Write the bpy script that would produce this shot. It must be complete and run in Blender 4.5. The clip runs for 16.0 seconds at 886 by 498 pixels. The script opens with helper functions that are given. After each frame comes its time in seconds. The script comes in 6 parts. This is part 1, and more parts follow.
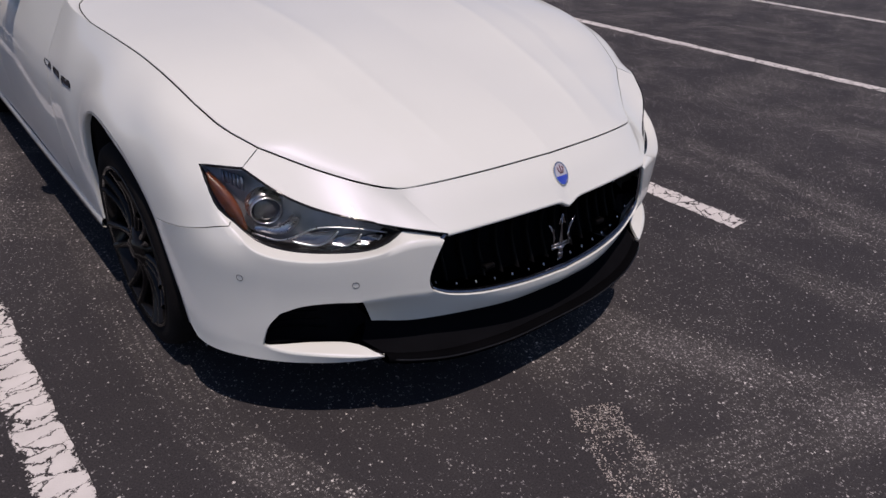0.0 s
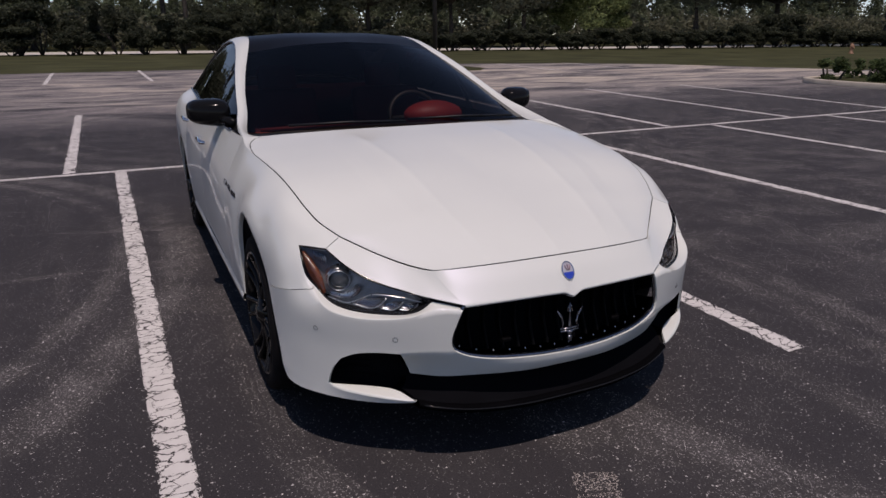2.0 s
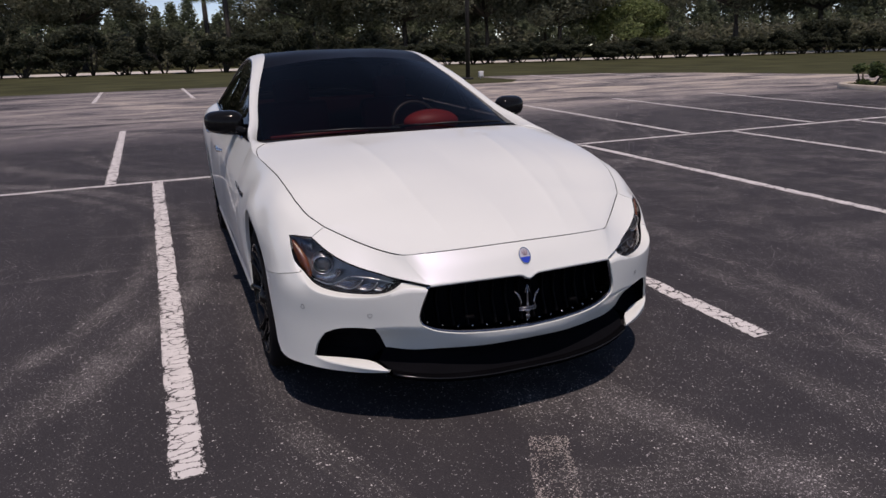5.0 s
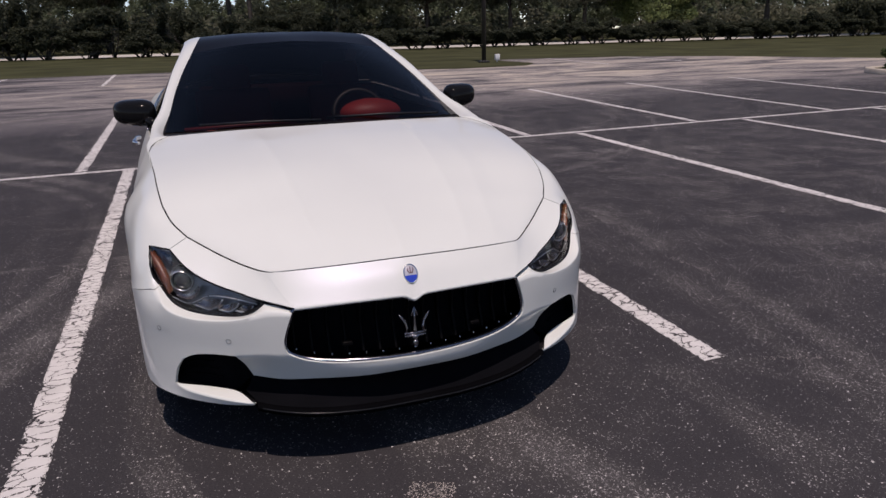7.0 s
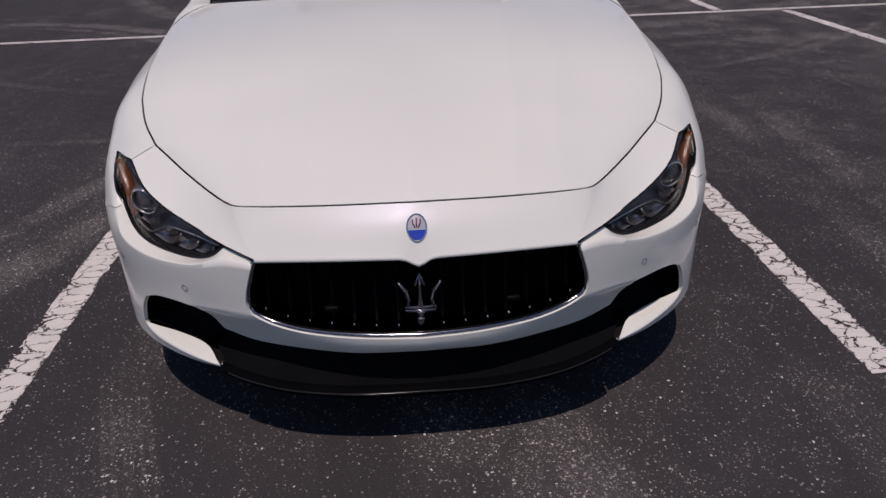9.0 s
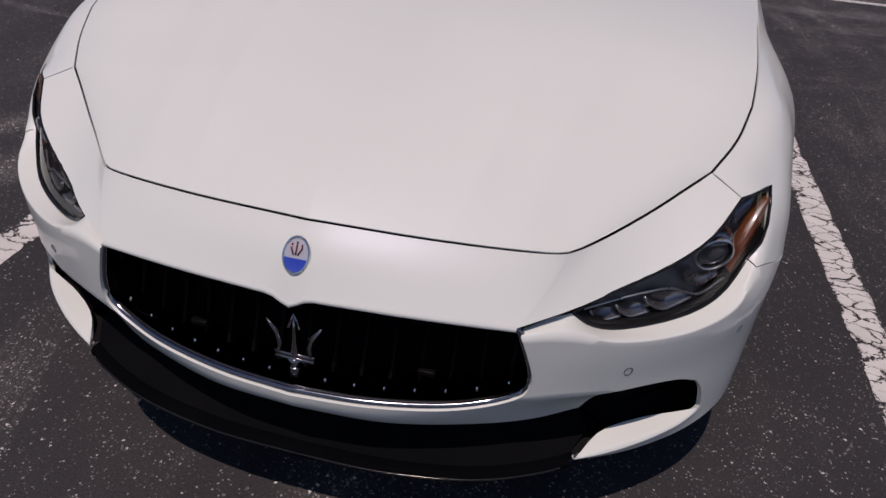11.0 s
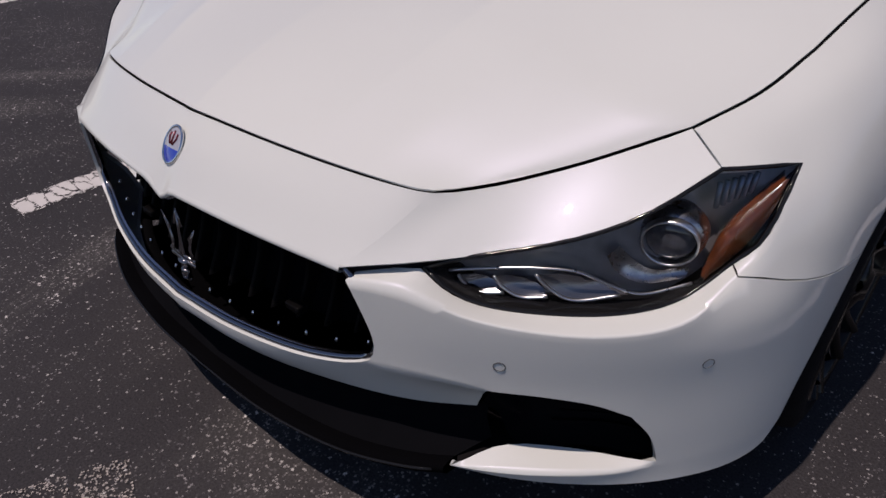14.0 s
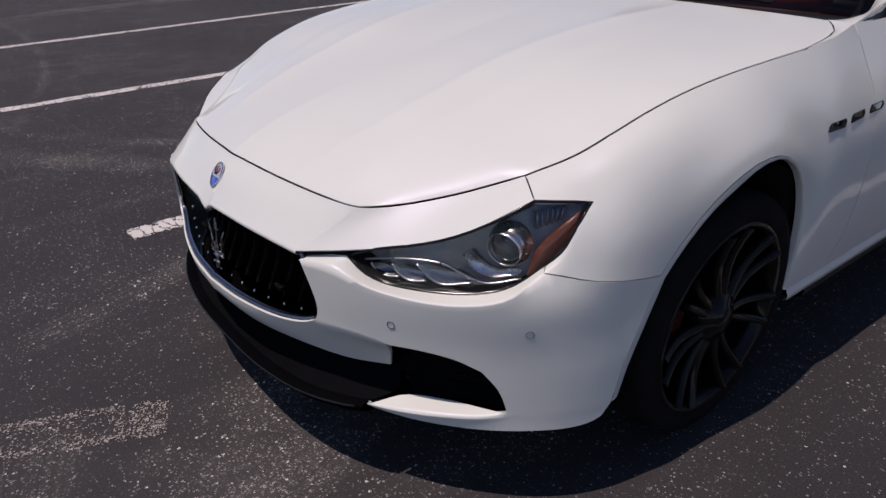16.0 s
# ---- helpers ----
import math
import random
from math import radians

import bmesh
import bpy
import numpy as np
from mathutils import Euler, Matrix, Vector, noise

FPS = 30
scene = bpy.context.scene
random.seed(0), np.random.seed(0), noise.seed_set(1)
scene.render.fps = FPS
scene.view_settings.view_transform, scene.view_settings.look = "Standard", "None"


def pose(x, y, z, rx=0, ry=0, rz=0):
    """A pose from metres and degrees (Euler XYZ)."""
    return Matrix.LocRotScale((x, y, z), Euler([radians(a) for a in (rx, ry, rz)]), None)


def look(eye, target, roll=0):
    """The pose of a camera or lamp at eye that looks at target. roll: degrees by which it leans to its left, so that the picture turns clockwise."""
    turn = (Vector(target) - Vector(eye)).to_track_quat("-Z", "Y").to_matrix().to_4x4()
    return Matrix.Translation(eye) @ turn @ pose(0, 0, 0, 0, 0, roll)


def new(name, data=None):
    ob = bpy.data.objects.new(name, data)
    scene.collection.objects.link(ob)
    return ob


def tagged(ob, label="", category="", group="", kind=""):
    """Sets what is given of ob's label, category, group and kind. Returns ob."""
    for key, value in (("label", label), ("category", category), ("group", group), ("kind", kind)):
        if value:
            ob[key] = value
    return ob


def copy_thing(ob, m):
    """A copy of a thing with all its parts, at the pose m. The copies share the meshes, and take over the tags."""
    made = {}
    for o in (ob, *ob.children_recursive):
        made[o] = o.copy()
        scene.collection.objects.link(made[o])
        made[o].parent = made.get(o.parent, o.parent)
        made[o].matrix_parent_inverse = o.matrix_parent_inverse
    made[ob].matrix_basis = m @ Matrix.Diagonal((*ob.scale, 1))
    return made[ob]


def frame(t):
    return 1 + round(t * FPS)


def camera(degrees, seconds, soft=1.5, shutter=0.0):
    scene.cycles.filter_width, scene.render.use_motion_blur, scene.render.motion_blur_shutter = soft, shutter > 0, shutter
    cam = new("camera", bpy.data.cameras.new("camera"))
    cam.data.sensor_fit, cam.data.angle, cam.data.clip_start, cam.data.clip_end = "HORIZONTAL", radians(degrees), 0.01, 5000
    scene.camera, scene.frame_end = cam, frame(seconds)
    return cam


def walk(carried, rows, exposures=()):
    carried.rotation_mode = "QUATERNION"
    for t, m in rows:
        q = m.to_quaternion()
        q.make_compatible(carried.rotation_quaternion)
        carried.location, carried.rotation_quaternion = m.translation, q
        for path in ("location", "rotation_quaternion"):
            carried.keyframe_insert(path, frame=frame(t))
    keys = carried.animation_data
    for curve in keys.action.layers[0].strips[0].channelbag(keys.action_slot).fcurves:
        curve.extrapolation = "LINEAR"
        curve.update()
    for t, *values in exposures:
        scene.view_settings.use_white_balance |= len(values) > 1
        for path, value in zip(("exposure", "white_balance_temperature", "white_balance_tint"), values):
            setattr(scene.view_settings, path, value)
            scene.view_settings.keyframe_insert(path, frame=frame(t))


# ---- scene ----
cam = camera(65.7, 16.0)
PATH = [
    (0, (-1.386, -1.974, 1.426), (-0.273, -0.63, 0.448), 1.6),
    (0.5, (-1.425, -2.139, 1.461), (-0.467, -0.612, 0.595), 2.6),
    (1, (-1.48, -2.315, 1.48), (-0.649, -0.673, 0.696), -0.2),
    (1.5, (-1.433, -2.507, 1.494), (-0.595, -0.813, 0.841), -0.7),
    (2, (-1.357, -2.707, 1.476), (-0.56, -0.973, 0.88), -0.2),
    (2.5, (-1.425, -2.879, 1.479), (-0.678, -1.105, 0.933), -1.8),
    (3, (-1.494, -3.042, 1.475), (-0.758, -1.264, 0.93), -2.5),
    (3.2, (-1.495, -3.082, 1.469), (-0.748, -1.316, 0.9), -2.3),
    (5.3, (-1.177, -3.12, 1.475), (-0.483, -1.328, 0.918), -1.4),
    (5.5, (-1.129, -3.075, 1.468), (-0.386, -1.3, 0.923), -1.0),
    (6, (-0.966, -3.007, 1.465), (-0.145, -1.279, 0.885), -0.7),
    (6.5, (-0.744, -3.009, 1.473), (-0.036, -1.232, 0.888), 0.1),
    (7, (-0.618, -2.943, 1.468), (0.007, -1.142, 0.864), -1.4),
    (7.5, (-0.496, -2.783, 1.468), (0.131, -0.987, 0.851), -0.6),
    (8, (-0.342, -2.646, 1.433), (0.149, -0.815, 0.794), -0.9),
    (8.5, (-0.145, -2.524, 1.39), (0.088, -0.695, 0.614), -0.3),
    (9, (-0.02, -2.3, 1.406), (0.082, -0.534, 0.472), -1.7),
    (9.2, (0.014, -2.227, 1.396), (0.166, -0.469, 0.454), -1.1),
    (11.3, (0.493, -1.643, 1.361), (0.092, -0.078, 0.181), 4.9),
    (11.5, (0.523, -1.58, 1.356), (0.069, -0.086, 0.106), 4.2),
    (12, (0.618, -1.444, 1.35), (0.003, -0.168, -0.062), 2.4),
    (12.5, (0.684, -1.416, 1.335), (-0.125, -0.284, -0.102), 0.4),
    (13, (0.817, -1.432, 1.304), (-0.151, -0.3, -0.029), -1.4),
    (13.5, (0.913, -1.384, 1.265), (-0.118, -0.167, 0.057), -0.7),
    (14, (1.038, -1.293, 1.176), (-0.059, -0.049, 0.057), 0.1),
    (14.5, (1.139, -1.309, 1.146), (-0.019, -0.062, 0.094), -0.3),
    (15, (1.287, -1.408, 1.185), (0.039, -0.223, 0.165), -3.3),
    (15.5, (1.447, -1.45, 1.243), (0.113, -0.297, 0.298), -3.0),
    (16, (1.668, -1.392, 1.287), (0.268, -0.272, 0.4), -0.1),
]
walk(cam, [(t, look(eye, target, roll)) for t, eye, target, roll in PATH], [(0.0, -0.10, 7200, 22), (0.5, -0.10, 7200, 22), (1.0, -0.28, 7200, 22), (3.0, -0.28, 7200, 22), (5.5, -0.03, 7200, 22), (6.5, -0.03, 7200, 22), (7.5, -0.14, 7200, 22), (8.5, -0.38, 7200, 22), (9.0, -0.28, 7200, 22), (11.5, -0.32, 7200, 22), (14.5, -0.30, 7200, 22), (15.0, -0.28, 7200, 22), (15.5, -0.12, 7200, 22), (16.0, -0.10, 7200, 22)])

# ---- light ----
SUN_WAY = Vector((-0.08, -0.36, 1.05)).normalized()
world = bpy.data.worlds.new("world")
scene.world = world
world.use_nodes = True
wn = world.node_tree
sky = wn.nodes.new("ShaderNodeTexSky")
sky.sky_type, sky.sun_disc = "NISHITA", False
sky.altitude, sky.air_density, sky.dust_density, sky.ozone_density = 3500, 0.9, 0.0, 0.6
sky.sun_elevation = math.asin(SUN_WAY.z)
sky.sun_rotation = math.atan2(SUN_WAY.x, SUN_WAY.y)
wn.links.new(sky.outputs[0], wn.nodes["Background"].inputs[0])
wn.nodes["Background"].inputs[1].default_value = 0.122
sun = new("sun", bpy.data.lights.new("sun", "SUN"))
sun.data.energy, sun.data.angle, sun.data.color = 3.25, radians(0.53), (1.0, 0.95, 0.905)
sun.matrix_world = look(SUN_WAY * 50, (0, 0, 0))


# ---- materials ----
def node(tree, kind, **sockets):
    n = tree.nodes.new(kind)
    for key, value in sockets.items():
        n.inputs[key.replace("_", " ")].default_value = value
    return n


def plain(name, colour, rough=0.5, metal=0.0, vary=0.12, scale=8.0, bump=0.0, bump_scale=120.0, coat=0.0, alpha=1.0, spec=0.5):
    """A principled surface with two scales of colour and roughness variation and a fine relief."""
    m = bpy.data.materials.new(name)
    m.use_nodes = True
    t = m.node_tree
    b = t.nodes["Principled BSDF"]
    b.inputs["Metallic"].default_value = metal
    b.inputs["Coat Weight"].default_value = coat
    b.inputs["Coat Roughness"].default_value = 0.03
    b.inputs["Specular IOR Level"].default_value = spec
    where = t.nodes.new("ShaderNodeTexCoord")
    big = node(t, "ShaderNodeTexNoise", Scale=scale, Detail=4.0)
    fine = node(t, "ShaderNodeTexNoise", Scale=bump_scale, Detail=3.0)
    for n in (big, fine):
        t.links.new(where.outputs["Object"], n.inputs["Vector"])
    ramp = t.nodes.new("ShaderNodeMapRange")
    ramp.inputs["From Min"].default_value, ramp.inputs["From Max"].default_value = 0.3, 0.7
    ramp.inputs["To Min"].default_value, ramp.inputs["To Max"].default_value = 1 - vary, 1 + vary
    t.links.new(big.outputs["Fac"], ramp.inputs["Value"])
    tint = t.nodes.new("ShaderNodeVectorMath")
    tint.operation = "SCALE"
    tint.inputs[0].default_value = colour
    t.links.new(ramp.outputs[0], tint.inputs["Scale"])
    t.links.new(tint.outputs[0], b.inputs["Base Color"])
    gloss = t.nodes.new("ShaderNodeMapRange")
    gloss.inputs["To Min"].default_value, gloss.inputs["To Max"].default_value = max(rough * 0.85, 0.0), min(rough * 1.15, 1.0)
    t.links.new(fine.outputs["Fac"], gloss.inputs["Value"])
    t.links.new(gloss.outputs[0], b.inputs["Roughness"])
    if bump:
        relief = node(t, "ShaderNodeBump", Strength=bump, Distance=0.004)
        t.links.new(fine.outputs["Fac"], relief.inputs["Height"])
        t.links.new(relief.outputs[0], b.inputs["Normal"])
    return m


def glass(name, tint, ior=1.5):
    """Thin tinted pane: clear through a tint, with Fresnel gloss."""
    m = bpy.data.materials.new(name)
    m.use_nodes = True
    t = m.node_tree
    t.nodes.remove(t.nodes["Principled BSDF"])
    clear = t.nodes.new("ShaderNodeBsdfTransparent")
    clear.inputs[0].default_value = (*tint, 1)
    shine = node(t, "ShaderNodeBsdfGlossy", Roughness=0.01)
    edge = node(t, "ShaderNodeFresnel", IOR=ior)
    mix = t.nodes.new("ShaderNodeMixShader")
    t.links.new(edge.outputs[0], mix.inputs[0])
    t.links.new(clear.outputs[0], mix.inputs[1])
    t.links.new(shine.outputs[0], mix.inputs[2])
    t.links.new(mix.outputs[0], t.nodes["Material Output"].inputs[0])
    return m


PAINT = plain("pearl_white_paint", (0.680, 0.697, 0.660), 0.36, vary=0.012, scale=3.0, bump_scale=900, coat=0.6, spec=0.42)
PAINT.node_tree.nodes["Principled BSDF"].inputs["Coat Roughness"].default_value = 0.015
PAINT.node_tree.nodes["Principled BSDF"].inputs["Specular Tint"].default_value = (0.72, 0.70, 1.0, 1)  # pearl flakes
ROOF_BLACK = plain("black_roof_paint", (0.006, 0.0065, 0.009), 0.3, vary=0.1, spec=0.04)
GLOSS_BLACK = plain("gloss_black_plastic", (0.010, 0.010, 0.011), 0.12, vary=0.1, spec=0.35)
SENSOR_GREY = plain("sensor_ring_grey", (0.09, 0.088, 0.085), 0.5, vary=0.1)
MIRROR_BLACK = plain("mirror_black_paint", (0.008, 0.008, 0.0085), 0.12, vary=0.1, spec=0.12)
GRILLE_BLACK = plain("grille_black_plastic", (0.0045, 0.0042, 0.0045), 0.35, vary=0.1, spec=0.05)
SATIN_BLACK = plain("satin_black_plastic", (0.010, 0.010, 0.011), 0.45, vary=0.15, bump=0.1, spec=0.25)
DEEP_BLACK = plain("dark_cavity", (0.012, 0.011, 0.012), 0.9, spec=0.0)
INTAKE_BLACK = plain("intake_black_plastic", (0.0050, 0.0051, 0.0062), 0.6, spec=0.0)
RUBBER = plain("tyre_rubber", (0.010, 0.0092, 0.0098), 0.8, vary=0.2, scale=14, bump=0.2, spec=0.06)
RIM_BLACK = plain("black_alloy", (0.006, 0.0057, 0.006), 0.16, vary=0.15, spec=0.22)
CHROME = plain("chrome", (0.78, 0.78, 0.79), 0.07, metal=1.0, vary=0.05)
DARK_CHROME = plain("dark_chrome", (0.22, 0.23, 0.26), 0.16, metal=1.0, vary=0.05)
LIP_CHROME = plain("smoked_chrome", (0.42, 0.42, 0.47), 0.15, metal=1.0, vary=0.05)
EMBLEM = plain("brushed_chrome_emblem", (0.27, 0.26, 0.27), 0.24, metal=1.0, vary=0.1, scale=60)
STEEL = plain("brake_steel", (0.02, 0.02, 0.02), 0.35, metal=1.0, vary=0.2)
RED_PAINT = plain("red_calliper_paint", (0.06, 0.008, 0.008), 0.35, vary=0.1)
RED_LEATHER = plain("red_leather", (0.33, 0.035, 0.035), 0.5, vary=0.12, bump=0.2)
SEAT_LEATHER = plain("dark_red_leather", (0.17, 0.018, 0.020), 0.5, vary=0.12, bump=0.2)
LIP_BLACK = plain("black_lip_plastic", (0.0028, 0.0028, 0.0034), 0.5, vary=0.1, spec=0.0)
CUP_GREY = plain("cup_grey", (0.24, 0.24, 0.26), 0.22, metal=0.8)
BLACK_LEATHER = plain("black_leather", (0.02, 0.02, 0.02), 0.5, vary=0.15, bump=0.2)
AMBER = plain("amber_reflector", (0.135, 0.036, 0.009), 0.2, vary=0.35, scale=60, bump=0.25, bump_scale=300, coat=0.8)
BLUE = plain("blue_enamel", (0.02, 0.05, 0.42), 0.15, vary=0.05, coat=1.0)
SILVER = plain("silver_enamel", (0.50, 0.50, 0.55), 0.25, metal=0.25, vary=0.08, coat=0.5)
RED_ENAMEL = plain("red_enamel", (0.30, 0.06, 0.08), 0.2, metal=0.7, vary=0.05)
TINT = glass("tinted_windscreen", (0.25, 0.22, 0.23), 1.18)
SIDE_TINT = glass("dark_side_glass", (0.05, 0.05, 0.056), 1.3)
CLEAR = glass("clear_lamp_cover", (0.86, 0.88, 0.9), 1.35)
GRASS = plain("grass", (0.052, 0.054, 0.027), 0.9, spec=0.04, vary=0.35, scale=0.35, bump=0.5, bump_scale=30)
CONCRETE = plain("kerb_concrete", (0.42, 0.37, 0.31), 0.85, vary=0.15, scale=2.5, bump=0.3, bump_scale=60)
ROADSIDE = plain("pale_road", (0.50, 0.47, 0.43), 0.9, vary=0.1, scale=0.4)
BARK = plain("bark", (0.05, 0.042, 0.035), 0.9, vary=0.3, scale=6, bump=0.6, bump_scale=40)
POLE_PAINT = plain("dark_bronze_paint", (0.025, 0.022, 0.02), 0.5, vary=0.15)
HYDRANT = plain("faded_orange_paint", (0.30, 0.165, 0.10), 0.6, vary=0.15)
WHITE_BOX = plain("white_box_paint", (0.7, 0.7, 0.7), 0.5)


def leaf_material(name, colour):
    m = plain(name, colour, 0.7, vary=0.35, scale=0.9, spec=0.12)
    t = m.node_tree
    b = t.nodes["Principled BSDF"]
    island = t.nodes.new("ShaderNodeNewGeometry")
    hue = t.nodes.new("ShaderNodeHueSaturation")
    span = t.nodes.new("ShaderNodeMapRange")
    span.inputs["To Min"].default_value, span.inputs["To Max"].default_value = 0.7, 1.3
    t.links.new(island.outputs["Random Per Island"], span.inputs["Value"])
    t.links.new(span.outputs[0], hue.inputs["Value"])
    source = b.inputs["Base Color"].links[0].from_socket
    t.links.new(source, hue.inputs["Color"])
    t.links.new(hue.outputs[0], b.inputs["Base Color"])
    # light that comes through the leaf
    through_leaf = t.nodes.new("ShaderNodeBsdfTranslucent")
    t.links.new(hue.outputs[0], through_leaf.inputs["Color"])
    both = t.nodes.new("ShaderNodeAddShader")
    t.links.new(b.outputs[0], both.inputs[0])
    t.links.new(through_leaf.outputs[0], both.inputs[1])
    t.links.new(both.outputs[0], t.nodes["Material Output"].inputs[0])
    return m


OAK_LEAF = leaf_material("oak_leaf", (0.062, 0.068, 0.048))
# lighter copy of the oak leaf: sunshine on the lawn oak put into its colour
SUNLIT_LEAF = leaf_material("sunlit_oak_leaf", (0.085, 0.105, 0.045))
PINE_LEAF = leaf_material("pine_needles", (0.080, 0.095, 0.060))
HEDGE_LEAF = leaf_material("hedge_leaf", (0.026, 0.030, 0.019))
SHRUB_LEAF = leaf_material("shrub_leaf", (0.045, 0.062, 0.025))
SCRUB_LEAF = leaf_material("dry_scrub", (0.066, 0.068, 0.046))
PALM_LEAF = leaf_material("palm_frond", (0.06, 0.08, 0.03))


class Nodes:
    """Shortcuts for building a material's node tree."""

    def __init__(self, m):
        self.t = m.node_tree
        self.at = self.t.nodes.new("ShaderNodeTexCoord").outputs["Object"]

    def tex(self, kind, where=None, **s):
        n = node(self.t, kind, **s)
        self.t.links.new(where or self.at, n.inputs["Vector"])
        return n

    def ramp(self, source, lo, hi, a, z):
        n = self.t.nodes.new("ShaderNodeMapRange")
        for k, v in zip(("From Min", "From Max", "To Min", "To Max"), (lo, hi, a, z)):
            if isinstance(v, (int, float)):
                n.inputs[k].default_value = v
            else:
                self.t.links.new(v, n.inputs[k])
        self.t.links.new(source, n.inputs["Value"])
        return n.outputs[0]

    def maths(self, op, x, y=0.0):
        n = self.t.nodes.new("ShaderNodeMath")
        n.operation = op
        for k, v in enumerate((x, y)):
            if isinstance(v, (int, float)):
                n.inputs[k].default_value = v
            else:
                self.t.links.new(v, n.inputs[k])
        return n.outputs[0]

    def vector(self, op, x, y=None, scale=None):
        n = self.t.nodes.new("ShaderNodeVectorMath")
        n.operation = op
        for k, v in enumerate((x, y)):
            if v is None:
                continue
            if isinstance(v, tuple):
                n.inputs[k].default_value = v
            else:
                self.t.links.new(v, n.inputs[k])
        if scale is not None:
            self.t.links.new(scale, n.inputs["Scale"])
        return n

    def mapped(self, scale, turn=0.0):
        n = self.t.nodes.new("ShaderNodeMapping")
        n.inputs["Scale"].default_value = scale
        n.inputs["Rotation"].default_value = (0, 0, radians(turn))
        self.t.links.new(self.at, n.inputs["Vector"])
        return n.outputs[0]

    def split(self, colour):
        n = self.t.nodes.new("ShaderNodeSeparateXYZ")
        self.t.links.new(colour, n.inputs[0])
        return n.outputs

    def specks(self, scale, density, size=0.36):
        """Scattered pale stones of uneven shape: density is the share of cells that show one."""
        ragged = self.tex("ShaderNodeTexNoise", Scale=scale * 2.2, Detail=3.0, Roughness=0.7).outputs["Color"]
        push = self.vector("MULTIPLY", self.vector("SUBTRACT", ragged, (0.5, 0.5, 0.5)).outputs[0], (1.5 / scale, 1.5 / scale, 0.0)).outputs[0]
        cell = self.tex("ShaderNodeTexVoronoi", self.vector("ADD", self.at, push).outputs[0], Scale=scale, Randomness=1.0)
        rnd = self.split(cell.outputs["Color"])
        shown = self.maths("GREATER_THAN", rnd[0], self.maths("SUBTRACT", 1.0, density))
        near = self.maths("MULTIPLY", self.ramp(self.maths("POWER", rnd[1], 1.6), 0, 1, 0.55, 1.35), size)
        dot = self.ramp(self.maths("SUBTRACT", near, cell.outputs["Distance"]), 0.0, 0.10, 0.0, 1.0)
        glow = self.ramp(self.maths("POWER", rnd[2], 1.8), 0, 1, 0.18, 1.15)
        return self.maths("MULTIPLY", self.maths("MULTIPLY", shown, dot), glow)


# worn tracks left by turning tyres: centre, radius, width, strength
TYRE_ARCS = [
    ((0.1, 10.16), 7.22, 0.07, 0.8), ((-1.97, 11.4), 9.27, 0.06, 0.6), ((-7.73, -11.75), 11.69, 0.06, 0.5),
    ((-5.62, 2.62), 4.52, 0.16, 1.0), ((-5.70, 2.70), 4.22, 0.10, 0.6),
    ((1.55, 11.1), 5.85, 0.22, 0.8), ((1.2, 9.6), 3.85, 0.20, 0.6), ((1.2, 9.6), 3.45, 0.12, 0.45),
    ((-17.5, 3.0), 19.95, 0.12, 0.5), ((-17.9, 2.4), 20.02, 0.12, 0.45),
    ((3.9, 0.55), 3.85, 0.20, 0.45), ((3.6, 0.9), 3.95, 0.13, 0.35),
]


# straight worn tracks: from, to, width, strength
TYRE_TRACKS = [
    ((-0.97, -0.45), (-0.60, -1.46), 0.085, 1.0),
    ((0.36, -0.66), (0.76, -2.05), 0.11, 0.8),
    ((-0.20, -1.33), (1.10, -1.76), 0.12, 0.8),
    ((1.22, -0.60), (1.37, -1.70), 0.10, 0.5),
    ((-1.35, 1.52), (-0.70, 1.00), 0.22, 0.75),
    ((-0.93, 1.05), (-0.97, -0.60), 0.10, 0.6),
    ((1.55, -0.70), (2.30, -1.75), 0.10, 0.6),
]


